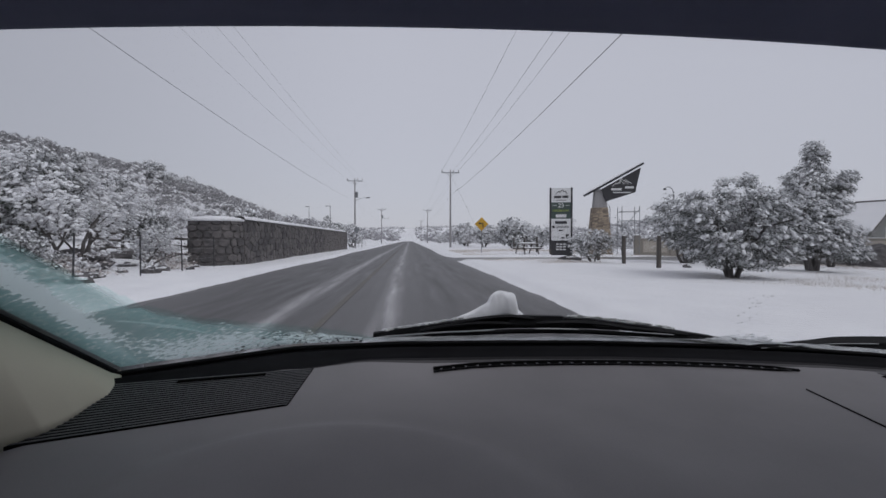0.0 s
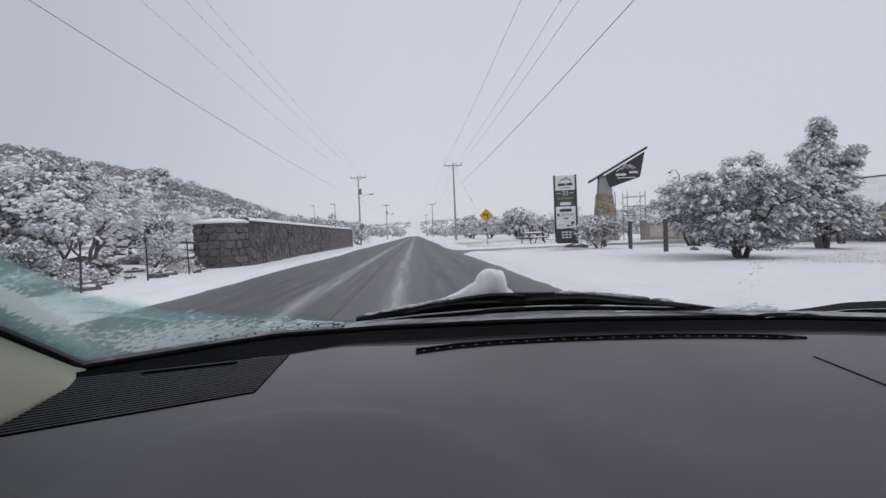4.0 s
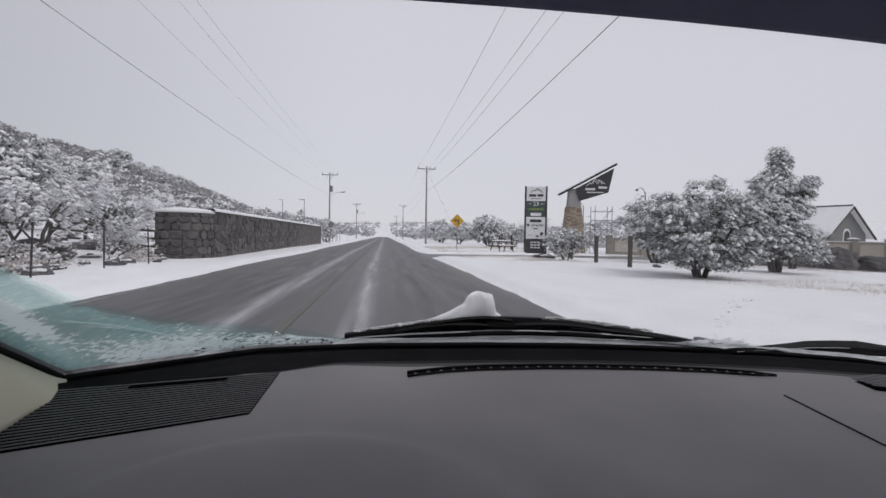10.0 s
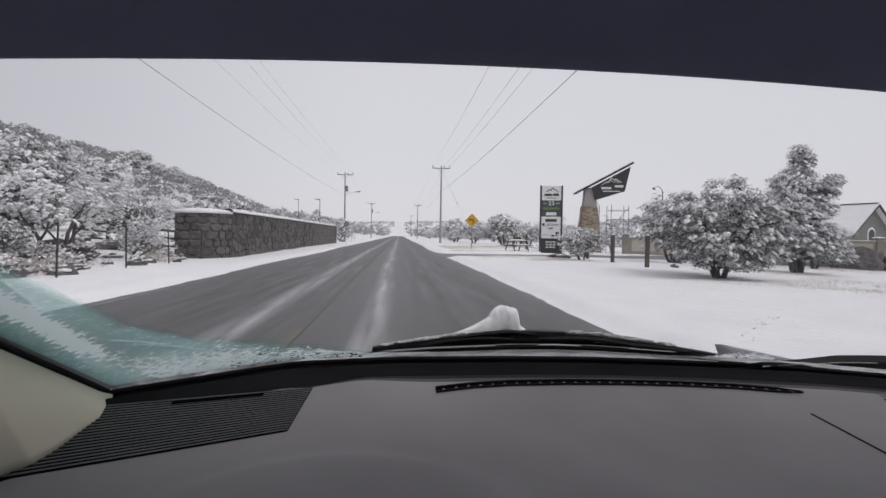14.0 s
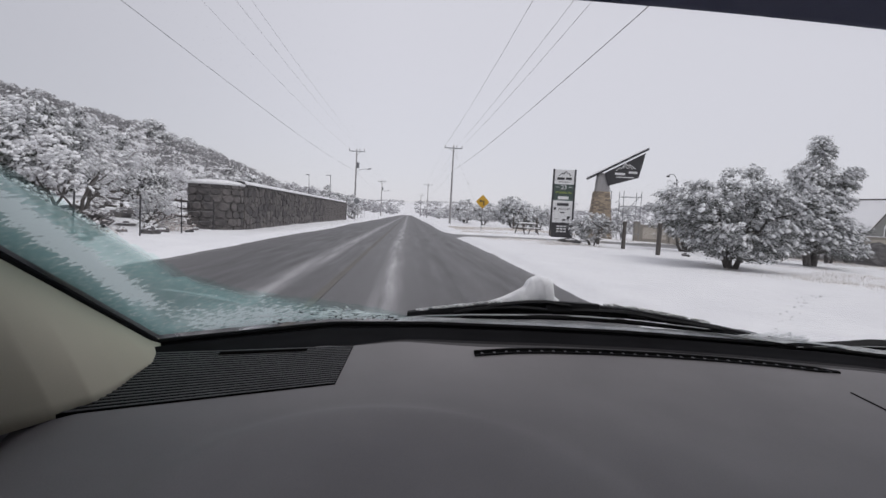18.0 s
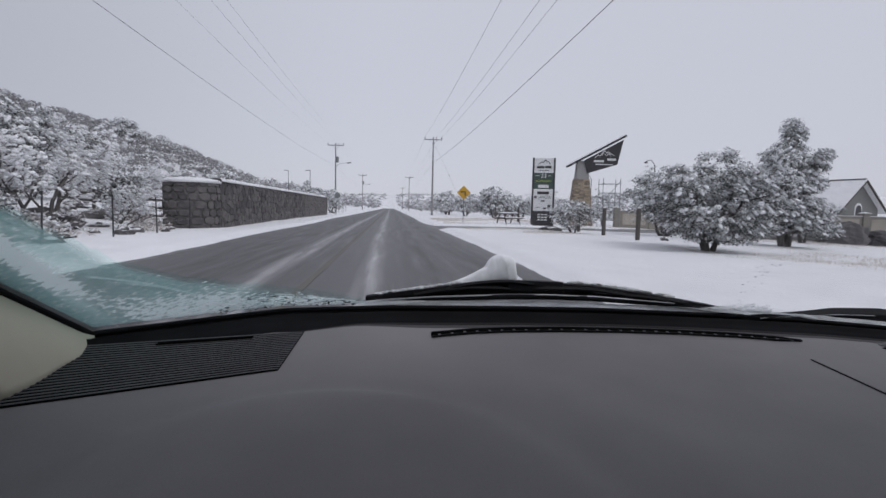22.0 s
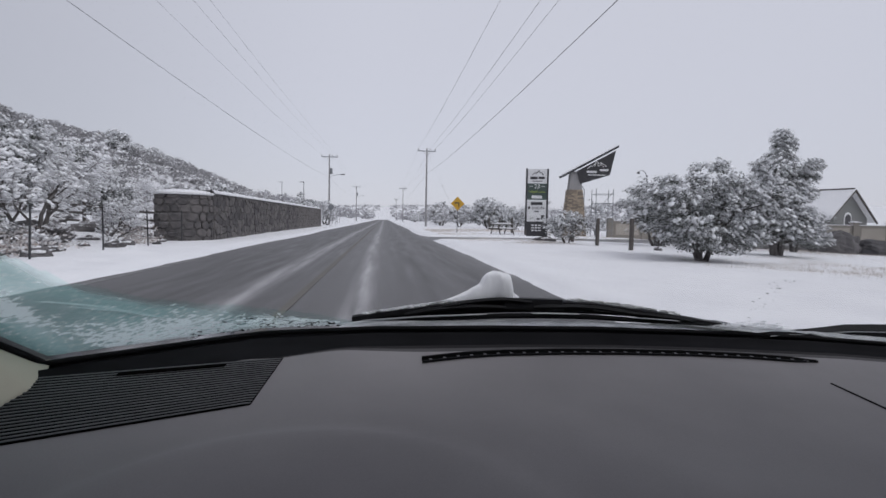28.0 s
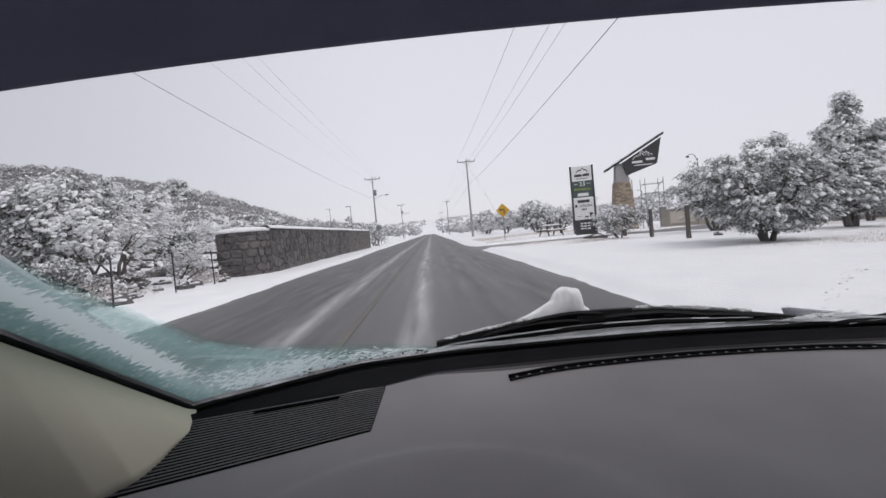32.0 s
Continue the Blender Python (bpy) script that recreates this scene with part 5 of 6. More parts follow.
ROCKS = [rock(1, (0.55, 0.42, 0.32)), rock(2, (0.8, 0.5, 0.30)), rock(3, (0.38, 0.34, 0.30)), rock(4, (1.1, 0.6, 0.35))]
rnd = random.Random(5)
for k, (x, y, s) in enumerate([(-7.9, 9.0, 0.5), (-8.4, 11.2, 0.6), (-9.2, 12.5, 0.9), (-10.4, 12.8, 1.0), (-8.2, 13.6, 0.6), (-8.0, 16.5, 0.7), (-9.6, 15.5, 0.9), (-11.0, 17.0, 1.2), (-12.5, 16.0, 1.1), (-9.0, 20.5, 0.9), (-14.0, 23.0, 1.4), (-11.5, 22.0, 1.0), (-16.0, 27.0, 1.6), (-19.0, 33.0, 1.8), (-23.0, 40.0, 2.2), (-27.0, 38.0, 2.0), (-7.4, 66.0, 0.8), (-8.0, 70.0, 0.9), (10.5, 18.0, 0.5), (8.0, 24.0, 0.5), (-7.9, 10.3, 0.4), (-8.9, 10.0, 0.5), (-9.9, 11.0, 0.6), (-8.7, 12.4, 0.4), (-10.8, 14.6, 0.8), (-9.0, 14.4, 0.5), (-8.5, 15.2, 0.45), (-11.8, 13.6, 0.9), (-8.6, 17.8, 0.55), (-10.0, 18.2, 0.7), (-7.8, 18.6, 0.4), (-12.4, 20.2, 0.9), (-13.6, 17.6, 1.0), (-7.7, 12.0, 0.8), (-7.5, 14.8, 0.7), (-8.3, 8.2, 0.8), (-7.4, 17.2, 0.6), (-8.6, 13.2, 1.1)]):
    plant(ROCKS[k % 4], x, y, s, rnd.uniform(0, 6))


def boulder(seed, x, y, size):
    b = Build()
    b.lump((0, 0, size[2] * 0.35), size, seed, 20, 14, 0.16)
    ob = part("boulder", b, ROCK, smooth=False)
    ob.matrix_basis = pose(x, y, ground_z(x, y))
    tagged(ob, "large rounded dark boulder standing in the snow", "boulder", "pair of boulders")


boulder(11, 23.4, 23.0, (0.95, 0.8, 0.85))
boulder(12, 25.2, 22.6, (1.05, 0.8, 0.62))


# ================= poles and wires =================
def pole(label, arm=2.4, lamp=0, transformer=False):
    """A concrete pole with a crossarm on its head; lamp: the side to which a street light reaches."""
    t = thing("utility_pole", pose(0, 0, 0), label, "utility pole", "poles along the road")
    b = Build()
    b.tube([(0, 0, -0.5), (0, 0, 4), (0, 0, 10.4)], [0.155, 0.125, 0.085], 8)
    part("pole_shaft", b, CONCRETE, t)
    b = Build()
    b.box((0, 0.10, 10.05), (arm, 0.10, 0.11))
    part("crossarm", b, STEEL, t)
    for s in (-1, 1):
        b = Build()
        b.tube([(0, 0.1, 9.45), (s * 0.55, 0.1, 10.02)], 0.022, 5)
        part("arm_brace", b, STEEL, t)
    for x in (-arm / 2 + 0.08, 0.42, arm / 2 - 0.08):
        b = Build()
        b.tube([(x, 0.1, 10.1), (x, 0.1, 10.2), (x, 0.1, 10.22), (x, 0.1, 10.32), (x, 0.1, 10.34), (x, 0.1, 10.42)], [0.02, 0.02, 0.07, 0.06, 0.045, 0.03], 8)
        part("insulator", b, PORCELAIN, t)
    b = Build()
    b.box((0.0, 0.15, 7.1), (0.10, 0.12, 0.22))
    part("cable_clamp", b, DARK_METAL, t)
    if lamp:
        b = Build()
        b.tube([(0, 0, 6.9), (lamp * 0.5, 0, 7.25), (lamp * 1.2, 0, 7.45), (lamp * 1.75, 0, 7.5)], 0.03, 6)
        part("lamp_arm", b, STEEL, t)
        b = Build()
        b.box((lamp * 2.0, 0, 7.5), (0.62, 0.24, 0.13), Euler((0, radians(-8 * lamp), 0)).to_matrix(), 0.8)
        part("lamp_head", b, DARK_METAL, t, "dark street light head")
    if transformer:
        b = Build()
        b.tube([(0.28, 0, 7.5), (0.28, 0, 7.55), (0.28, 0, 8.3), (0.28, 0, 8.38)], [0.17, 0.2, 0.2, 0.14], 12)
        part("transformer", b, STEEL, t, "grey cylindrical transformer")
    return t


def wires(name, label, runs, z0, sag, radius=0.0085):
    """Sagging wires from support to support; runs: places (x, y) of one wire after another."""
    t = thing(name, pose(runs[0][0][0], runs[0][0][1], z0), label, "cable")
    inv = t.matrix_basis.inverted()
    for k, run in enumerate(runs):
        for (x0, y0), (x1, y1) in zip(run, run[1:]):
            b = Build()
            pts = []
            for i in range(25):
                u = i / 24
                pts.append(inv @ Vector((x0 + (x1 - x0) * u, y0 + (y1 - y0) * u, z0 - 4 * sag * u * (1 - u))))
            b.tube(pts, radius, 5)
            part("wire", b, WIRE, t)


PX = 5.5
P1 = pole("grey concrete utility pole with a steel crossarm beside the road")
PY = (-18.0, 66.0, 150.0, 235.0)
for i, y in enumerate(PY):
    m = pose(PX, y, ground_z(PX, y))
    if i == 0:
        P1.matrix_basis = m
    else:
        copy_thing(P1, m)
zg = ground_z(PX, 66.0)
wires("power_line", "three thin bare power wires between the poles", [[(PX + dx, y + 0.1) for y in PY] for dx in (-1.12, 0.42, 1.12)], 10.4 + zg, 0.8)
wires("cable_line", "thick black cable hung below the power wires", [[(PX, y + 0.2) for y in PY]], 7.05 + zg, 0.75, 0.0115)
P2 = pole("grey utility pole with a street light and transformer", lamp=1, transformer=True)
P2.matrix_basis = pose(-8.3, 76.0, ground_z(-8.3, 76.0))
copy_thing(P2, pose(-8.3, 148.0, ground_z(-8.3, 148.0)))
copy_thing(P2, pose(-8.3, -6.0, ground_z(-8.3, -6.0)))
zl = ground_z(-8.3, 76.0)
wires("power_line", "thin power wires crossing from pole to pole", [[(-8.3 + dx, -5.9), (-8.3 + dx, 76.1), (-8.3 + dx, 148.1)] for dx in (-1.12, 0.42, 1.12)], 10.4 + zl, 0.7, 0.005)
wires("cable_line", "black cable hung along the poles on the slope side", [[(-8.3, -5.8), (-8.3, 76.2), (-8.3, 148.2)]], 7.05 + zl, 0.7, 0.0085)


# ================= stone wall =================
def stone_wall():
    x0, y0, y1, h = -6.85, 21.0, 54.0, 1.95
    t = thing("stone_wall", pose(x0, y0, 0), "dark rubble stone garden wall with a cap of snow", "wall", kind="")
    ln = y1 - y0
    b = Build()
    b.box((-0.22, ln / 2, h / 2 - 0.15), (0.36, ln, h + 0.3), bevel=0.02)
    part("wall_core", b, MORTAR, t, "grey mortar between the stones")
    b = Build()

    def cap(u, v):
        return (-0.22 + 0.27 * math.cos(math.pi * v), -0.1 + (ln + 0.2) * u, h + 0.012 + (0.15 + 0.05 * noise.noise((u * 60, 1, 1))) * math.sin(math.pi * v) ** 0.6)

    b.slab(cap, spread(120, 0, 1), spread(9, 0, 1), (0, 0, -0.012))
    part("snow_cap", b, SNOW, t, "white ridge of snow on the wall", smooth=True)
    g = random.Random(8)
    seeds, row, z = [], 0, 0.14
    while z < h:
        y = 0.1 + 0.22 * (row % 2)
        while y < ln:
            seeds.append((y + g.uniform(-0.17, 0.17), z + g.uniform(-0.11, 0.11)))
            y += g.uniform(0.34, 0.62)
        z += 0.30
        row += 1
    seeds.sort()
    rest = Build()
    for k, (cy, cz) in enumerate(seeds):
        # the cell of a seed: a box cut by the bisectors towards its neighbours
        poly = [(max(0, cy - 0.6), 0.0), (min(ln, cy + 0.6), 0.0), (min(ln, cy + 0.6), h - 0.02), (max(0, cy - 0.6), h - 0.02)]
        for oy, oz in seeds[max(0, k - 24):k + 25]:
            if (oy, oz) == (cy, cz) or abs(oy - cy) > 1.2:
                continue
            ny, nz = oy - cy, (oz - cz) * 1.5
            lim = (ny * (oy + cy) + nz * (oz + cz)) / 2
            cut = []
            for (ay, az), (by, bz) in zip(poly, poly[1:] + poly[:1]):
                da, db = ny * ay + nz * az - lim, ny * by + nz * bz - lim
                if da <= 0:
                    cut.append((ay, az))
                if da * db < 0:
                    f = da / (da - db)
                    cut.append((ay + (by - ay) * f, az + (bz - az) * f))
            poly = cut
            if len(poly) < 3:
                break
        if len(poly) < 3:
            continue
        my, mz = sum(p[0] for p in poly) / len(poly), sum(p[1] for p in poly) / len(poly)
        size = max(abs(p[0] - my) for p in poly)
        fit = 1 - 0.016 / max(0.05, size)
        pr, n = g.uniform(0.015, 0.065), len(poly)
        tip = (g.uniform(-0.02, 0.02), g.uniform(-0.02, 0.02))
        rings = [(-0.05, fit), (-0.035 + pr * 0.6, fit * 0.97), (-0.03 + pr, fit * 0.78)]
        vs = [(dx + tip[0] * (j == 2) * (p[0] - my), my + (p[0] - my) * q, mz + (p[1] - mz) * q) for j, (dx, q) in enumerate(rings) for p in poly]
        fs = [tuple(range(2 * n, 3 * n))] + [(r * n + i, r * n + (i + 1) % n, (r + 1) * n + (i + 1) % n, (r + 1) * n + i) for r in (0, 1) for i in range(n)]
        if k < 290:
            q = Build()
            q.add(vs, fs)
            part("stone", q, STONE, t)
        else:
            rest.add(vs, fs)
    ob = part("far_stones", rest, STONE, t, fix=False)
    tagged(ob, kind="stuff")
    z = 0.02
    while z < h - 0.2:
        hh = g.uniform(0.24, 0.40)
        cut = g.uniform(-0.06, 0.06)
        for x, w in ((-0.40 + (0.17 + cut) / 2, 0.15 + cut), (-0.04 - (0.17 - cut) / 2, 0.15 - cut)):
            q = Build()
            q.box((x, -0.005, z + hh / 2), (w, 0.09, hh - 0.03), Euler((0, radians(g.uniform(-5, 5)), 0)).to_matrix(), g.uniform(0.85, 1.0), 0.02)
            part("stone", q, STONE, t)
        z += hh
    b = Build()
    b.box((-0.2, ln + 0.2, 0.95), (0.5, 0.5, 2.3), bevel=0.03)
    part("end_pier", b, STONE, t)


stone_wall()


def round_pier():
    """The rounded stone gate pier at the wall's end."""
    x, y, r, h = -7.75, 20.35, 1.0, 1.9
    t = thing("gate_pier", pose(x, y, ground_z(x, y) - 0.15), "round rubble stone gate pier under a thick cap of snow", "gate pier")
    b = Build()
    b.tube([(0, 0, 0), (0, 0, h)], r - 0.05, 28)
    core = part("pier_core", b, MORTAR, t, "grey mortar between the stones")
    g = random.Random(18)
    z, row = 0.03, 0
    while z < h - 0.12:
        hh = min(g.uniform(0.22, 0.36), h - z)
        a = 0.3 * row
        stop = a + 2 * math.pi - 0.12
        while a < stop:
            w = min(g.uniform(0.28, 0.55) / r, stop + 0.12 - a)
            out = r + g.uniform(0.0, 0.05)
            q = Build()
            ring = [(0.03, 0.25), (0.0, 0.75), (0.25, 1.0), (0.75, 0.98), (1.0, 0.7), (0.97, 0.2), (0.7, 0.0), (0.2, 0.03)]
            ring = [(u + g.uniform(-0.04, 0.04), k + g.uniform(-0.04, 0.04)) for u, k in ring]
            vs = []
            for rad, sc in ((r - 0.09, 0.94), (out - 0.02, 0.94), (out, 0.70)):
                for u, k in ring:
                    th, zz = a + w * (0.5 + (u - 0.5) * sc), z + hh * (0.5 + (k - 0.5) * sc)
                    vs.append((rad * math.cos(th), rad * math.sin(th), zz))
            q.add(vs, [tuple(range(16, 24))] + [(m * 8 + i, m * 8 + (i + 1) % 8, m * 8 + 8 + (i + 1) % 8, m * 8 + 8 + i) for m in (0, 1) for i in range(8)])
            part("stone", q, STONE, core)
            a += w
        z += hh
        row += 1
    b = Build()
    b.tube([(0, 0, h - 0.02), (0, 0, h + 0.05), (0, 0, h + 0.13), (0, 0, h + 0.19)], [r + 0.04, r + 0.08, r * 0.9, r * 0.45], 32)
    part("snow_cap", b, SNOW, t, "white cap of snow", smooth=True)


def rail_fence():
    x0, y0, x1, y1 = -9.1, 21.4, -14.6, 23.6
    t = thing("rail_fence", pose(x0, y0, 0), "weathered wooden rail fence dusted with snow", "fence")
    for i in range(4):
        k = i / 3
        x, y = (x1 - x0) * k, (y1 - y0) * k
        z = ground_z(x0 + x, y0 + y)
        b = Build()
        b.tube([(x, y, z - 0.2), (x, y, z + 1.18)], [0.075, 0.065], 8)
        post = part("fence_post", b, WOOD, t)
        b = Build()
        b.lump((x, y, z + 1.2), (0.075, 0.075, 0.045), i, 10, 6, 0.15)
        part("snow_cap", b, SNOW, post, smooth=True)
        if i < 3:
            x2, y2 = (x1 - x0) * (k + 1 / 3), (y1 - y0) * (k + 1 / 3)
            z2 = ground_z(x0 + x2, y0 + y2)
            for h in (0.35, 0.68, 1.0):
                b = Build()
                b.tube([(x, y, z + h), ((x + x2) / 2, (y + y2) / 2 - 0.02, (z + z2) / 2 + h - 0.02), (x2, y2, z2 + h)], 0.045, 7)
                part("rail", b, WOOD, t)


round_pier()
rail_fence()


# ================= fences and posts =================
def wire_fence():
    t = thing("wire_fence", pose(-7.3, 6, 0), "thin wire fence on slim rusty posts in the snow", "fence")
    ys = [6.2, 8.8, 11.2, 13.9, 16.4, 18.9]
    ys2 = [58, 61, 64, 67.5, 71, 74.5, 78, 82]
    for y in ys + ys2:
        b = Build()
        x = -7.3 + 0.15 * noise.noise((y, 1, 1))
        z = ground_z(x, y)
        lean = 0.10 * noise.noise((y * 3, 2, 1))
        b.tube([(x + 7.3, y - 6, z - 0.3), (x + 7.3 + lean, y - 6 + lean, z + 1.12)], [0.022, 0.020], 6)
        part("fence_post", b, DARK_METAL, t)
    for run in (ys, ys2):
        for h in (0.35, 0.7, 1.0):
            b = Build()
            b.tube([(0, y - 6, ground_z(-7.3, y) + h) for y in run], 0.004, 4)
            part("fence_wire", b, WIRE, t)


wire_fence()


def stay_wire():
    """The slanting stay of the pole, with the pale tube that guards its foot."""
    x, y = 10.2, 64.5
    z = ground_z(x, y)
    t = thing("stay_wire", pose(x, y, z), "slanting steel stay wire of the pole with a pale guard tube", "stay wire")
    head = Vector((PX + 0.1 - x, 66.0 - y, 9.6))
    b = Build()
    b.tube([(0, 0, -0.2), head], 0.008, 5)
    part("stay", b, WIRE, t)
    b = Build()
    b.tube([head * 0.01, head * 0.26], [0.06, 0.055], 8)
    part("guard_tube", b, SIGN_WHITE, t, "pale plastic guard tube")
    b = Build()
    b.tube([head * 0.55, head * 0.57], 0.035, 8)
    part("insulator", b, PORCELAIN, t)


def road_sign_back():
    x, y = -6.15, 57.0
    t = thing("stop_sign", pose(x, y, ground_z(x, y), 0, 3, 8), "octagonal sign seen from its bare grey back on a steel post", "road sign")
    b = Build()
    b.box((0, 0, 1.15), (0.05, 0.05, 2.7))
    part("post", b, STEEL, t)
    b = Build()
    ring = [(0.33 * math.cos(radians(22.5 + 45 * k)), 0.33 * math.sin(radians(22.5 + 45 * k))) for k in range(8)]
    b.add([(u, yy, 2.15 + v) for yy in (0.03, 0.04) for u, v in ring], [tuple(range(7, -1, -1)), tuple(range(8, 16))] + [(i, (i + 1) % 8, 8 + (i + 1) % 8, 8 + i) for i in range(8)])
    part("plate", b, STEEL, t, "bare grey metal plate")


def picnic_table():
    t = thing("picnic_table", pose(0, 0, 0), "dark wooden picnic table under snow between the trees", "picnic table")
    for k in range(4):
        b = Build()
        b.box((0, -0.285 + 0.19 * k, 0.73), (1.7, 0.17, 0.04))
        part("table_board", b, WOOD, t)
    for y in (-0.72, 0.72):
        b = Build()
        b.box((0, y, 0.43), (1.7, 0.26, 0.045))
        part("bench_board", b, WOOD, t)
        b = Build()
        b.lump((0, y, 0.47), (0.84, 0.13, 0.05), 5 + int(y), 18, 8, 0.12, -0.4)
        part("snow_load", b, SNOW, t, "white snow on the bench", smooth=True)
    for x in (-0.62, 0.62):
        b = Build()
        b.box((x, 0, 0.40), (0.05, 1.55, 0.09))
        part("bearer", b, WOOD, t)
        for y in (-1, 1):
            b = Build()
            b.tube([(x, 0.62 * y, -0.1), (x, 0.26 * y, 0.71)], 0.045, 6)
            part("leg", b, WOOD, t)
    b = Build()
    b.lump((0, 0, 0.79), (0.86, 0.39, 0.07), 3, 22, 10, 0.10, -0.4)
    part("snow_load", b, SNOW, t, "white snow on the table top", smooth=True)
    t.matrix_basis = pose(8.6, 35.5, ground_z(8.6, 35.5), 0, 0, 24)


stay_wire()
road_sign_back()
picnic_table()


def bollards():
    t = thing("bollard_post", pose(0, 0, 0), "square grey wooden post standing in the snow verge", "post", "row of posts")
    b = Build()
    b.box((0, 0, 0.45), (0.14, 0.14, 1.5), None, 0.94, 0.02)
    part("shaft", b, WOOD, t)
    b = Build()
    b.lump((0, 0, 1.2), (0.075, 0.075, 0.035), 3, 10, 6, 0.2)
    part("snow_cap", b, SNOW, t, smooth=True)
    first = True
    for x, y in ((9.2, 17.6), (9.3, 20.8), (9.5, 24.2), (9.9, 34.0), (10.1, 38.5), (10.3, 43.5), (10.5, 49.0)):
        m = pose(x, y, ground_z(x, y), 0, 0, 4)
        if first:
            t.matrix_basis = m
            first = False
        else:
            copy_thing(t, m)


bollards()


def curve_sign():
    x, y = 5.3, 36.0
    t = thing("curve_sign", pose(x, y, ground_z(x, y)), "yellow diamond warning sign with a black bent arrow", "road sign")
    b = Build()
    b.box((0, 0, 0.95), (0.05, 0.05, 2.3))
    part("post", b, STEEL, t)
    r = Matrix.Rotation(radians(45), 3, "Y")
    b = Build()
    b.box((0, -0.04, 2.15), (0.72, 0.012, 0.72), r, bevel=0.003)
    part("plate", b, SIGN_YELLOW, t, "yellow diamond plate")
    b = Build()
    b.box((0.10, -0.052, 2.02), (0.075, 0.008, 0.30))
    b.box((-0.01, -0.052, 2.20), (0.28, 0.008, 0.075))
    b.add([(-0.12, -0.055, 2.10), (-0.12, -0.055, 2.30), (-0.26, -0.055, 2.20), (-0.12, -0.048, 2.10), (-0.12, -0.048, 2.30), (-0.26, -0.048, 2.20)], [(0, 1, 2), (3, 5, 4), (0, 2, 5, 3), (1, 4, 5, 2), (0, 3, 4, 1)])
    part("arrow", b, SIGN_DARK, t, "black arrow bent to one side")


curve_sign()


def street_lamp():
    t = thing("street_lamp", pose(0, 0, 0), "tall dark metal street lamp with a curved neck", "street lamp", "street lamps by the side road")
    b = Build()
    b.tube([(0, 0, -0.2), (0, 0, 0.4), (0, 0, 0.42), (0, 0, 6.2)], [0.11, 0.10, 0.065, 0.045], 8)
    part("lamp_post", b, DARK_METAL, t)
    b = Build()
    b.tube([(0, 0, 5.9), (-0.12, 0, 6.35), (-0.4, 0, 6.65), (-0.75, 0, 6.62), (-0.9, 0, 6.5)], [0.03, 0.03, 0.028, 0.028, 0.03], 6)
    part("neck", b, DARK_METAL, t)
    b = Build()
    b.tube([(-0.88, 0, 6.54), (-0.9, 0, 6.48), (-0.92, 0, 6.36)], [0.05, 0.12, 0.17], 10)
    part("lamp_head", b, DARK_METAL, t)
    for i, (x, y) in enumerate(((25.5, 46), (27.5, 66), (29.5, 90), (48, 110))):
        m = pose(x, y, ground_z(x, y))
        if i == 0:
            t.matrix_basis = m
        else:
            copy_thing(t, m)


street_lamp()


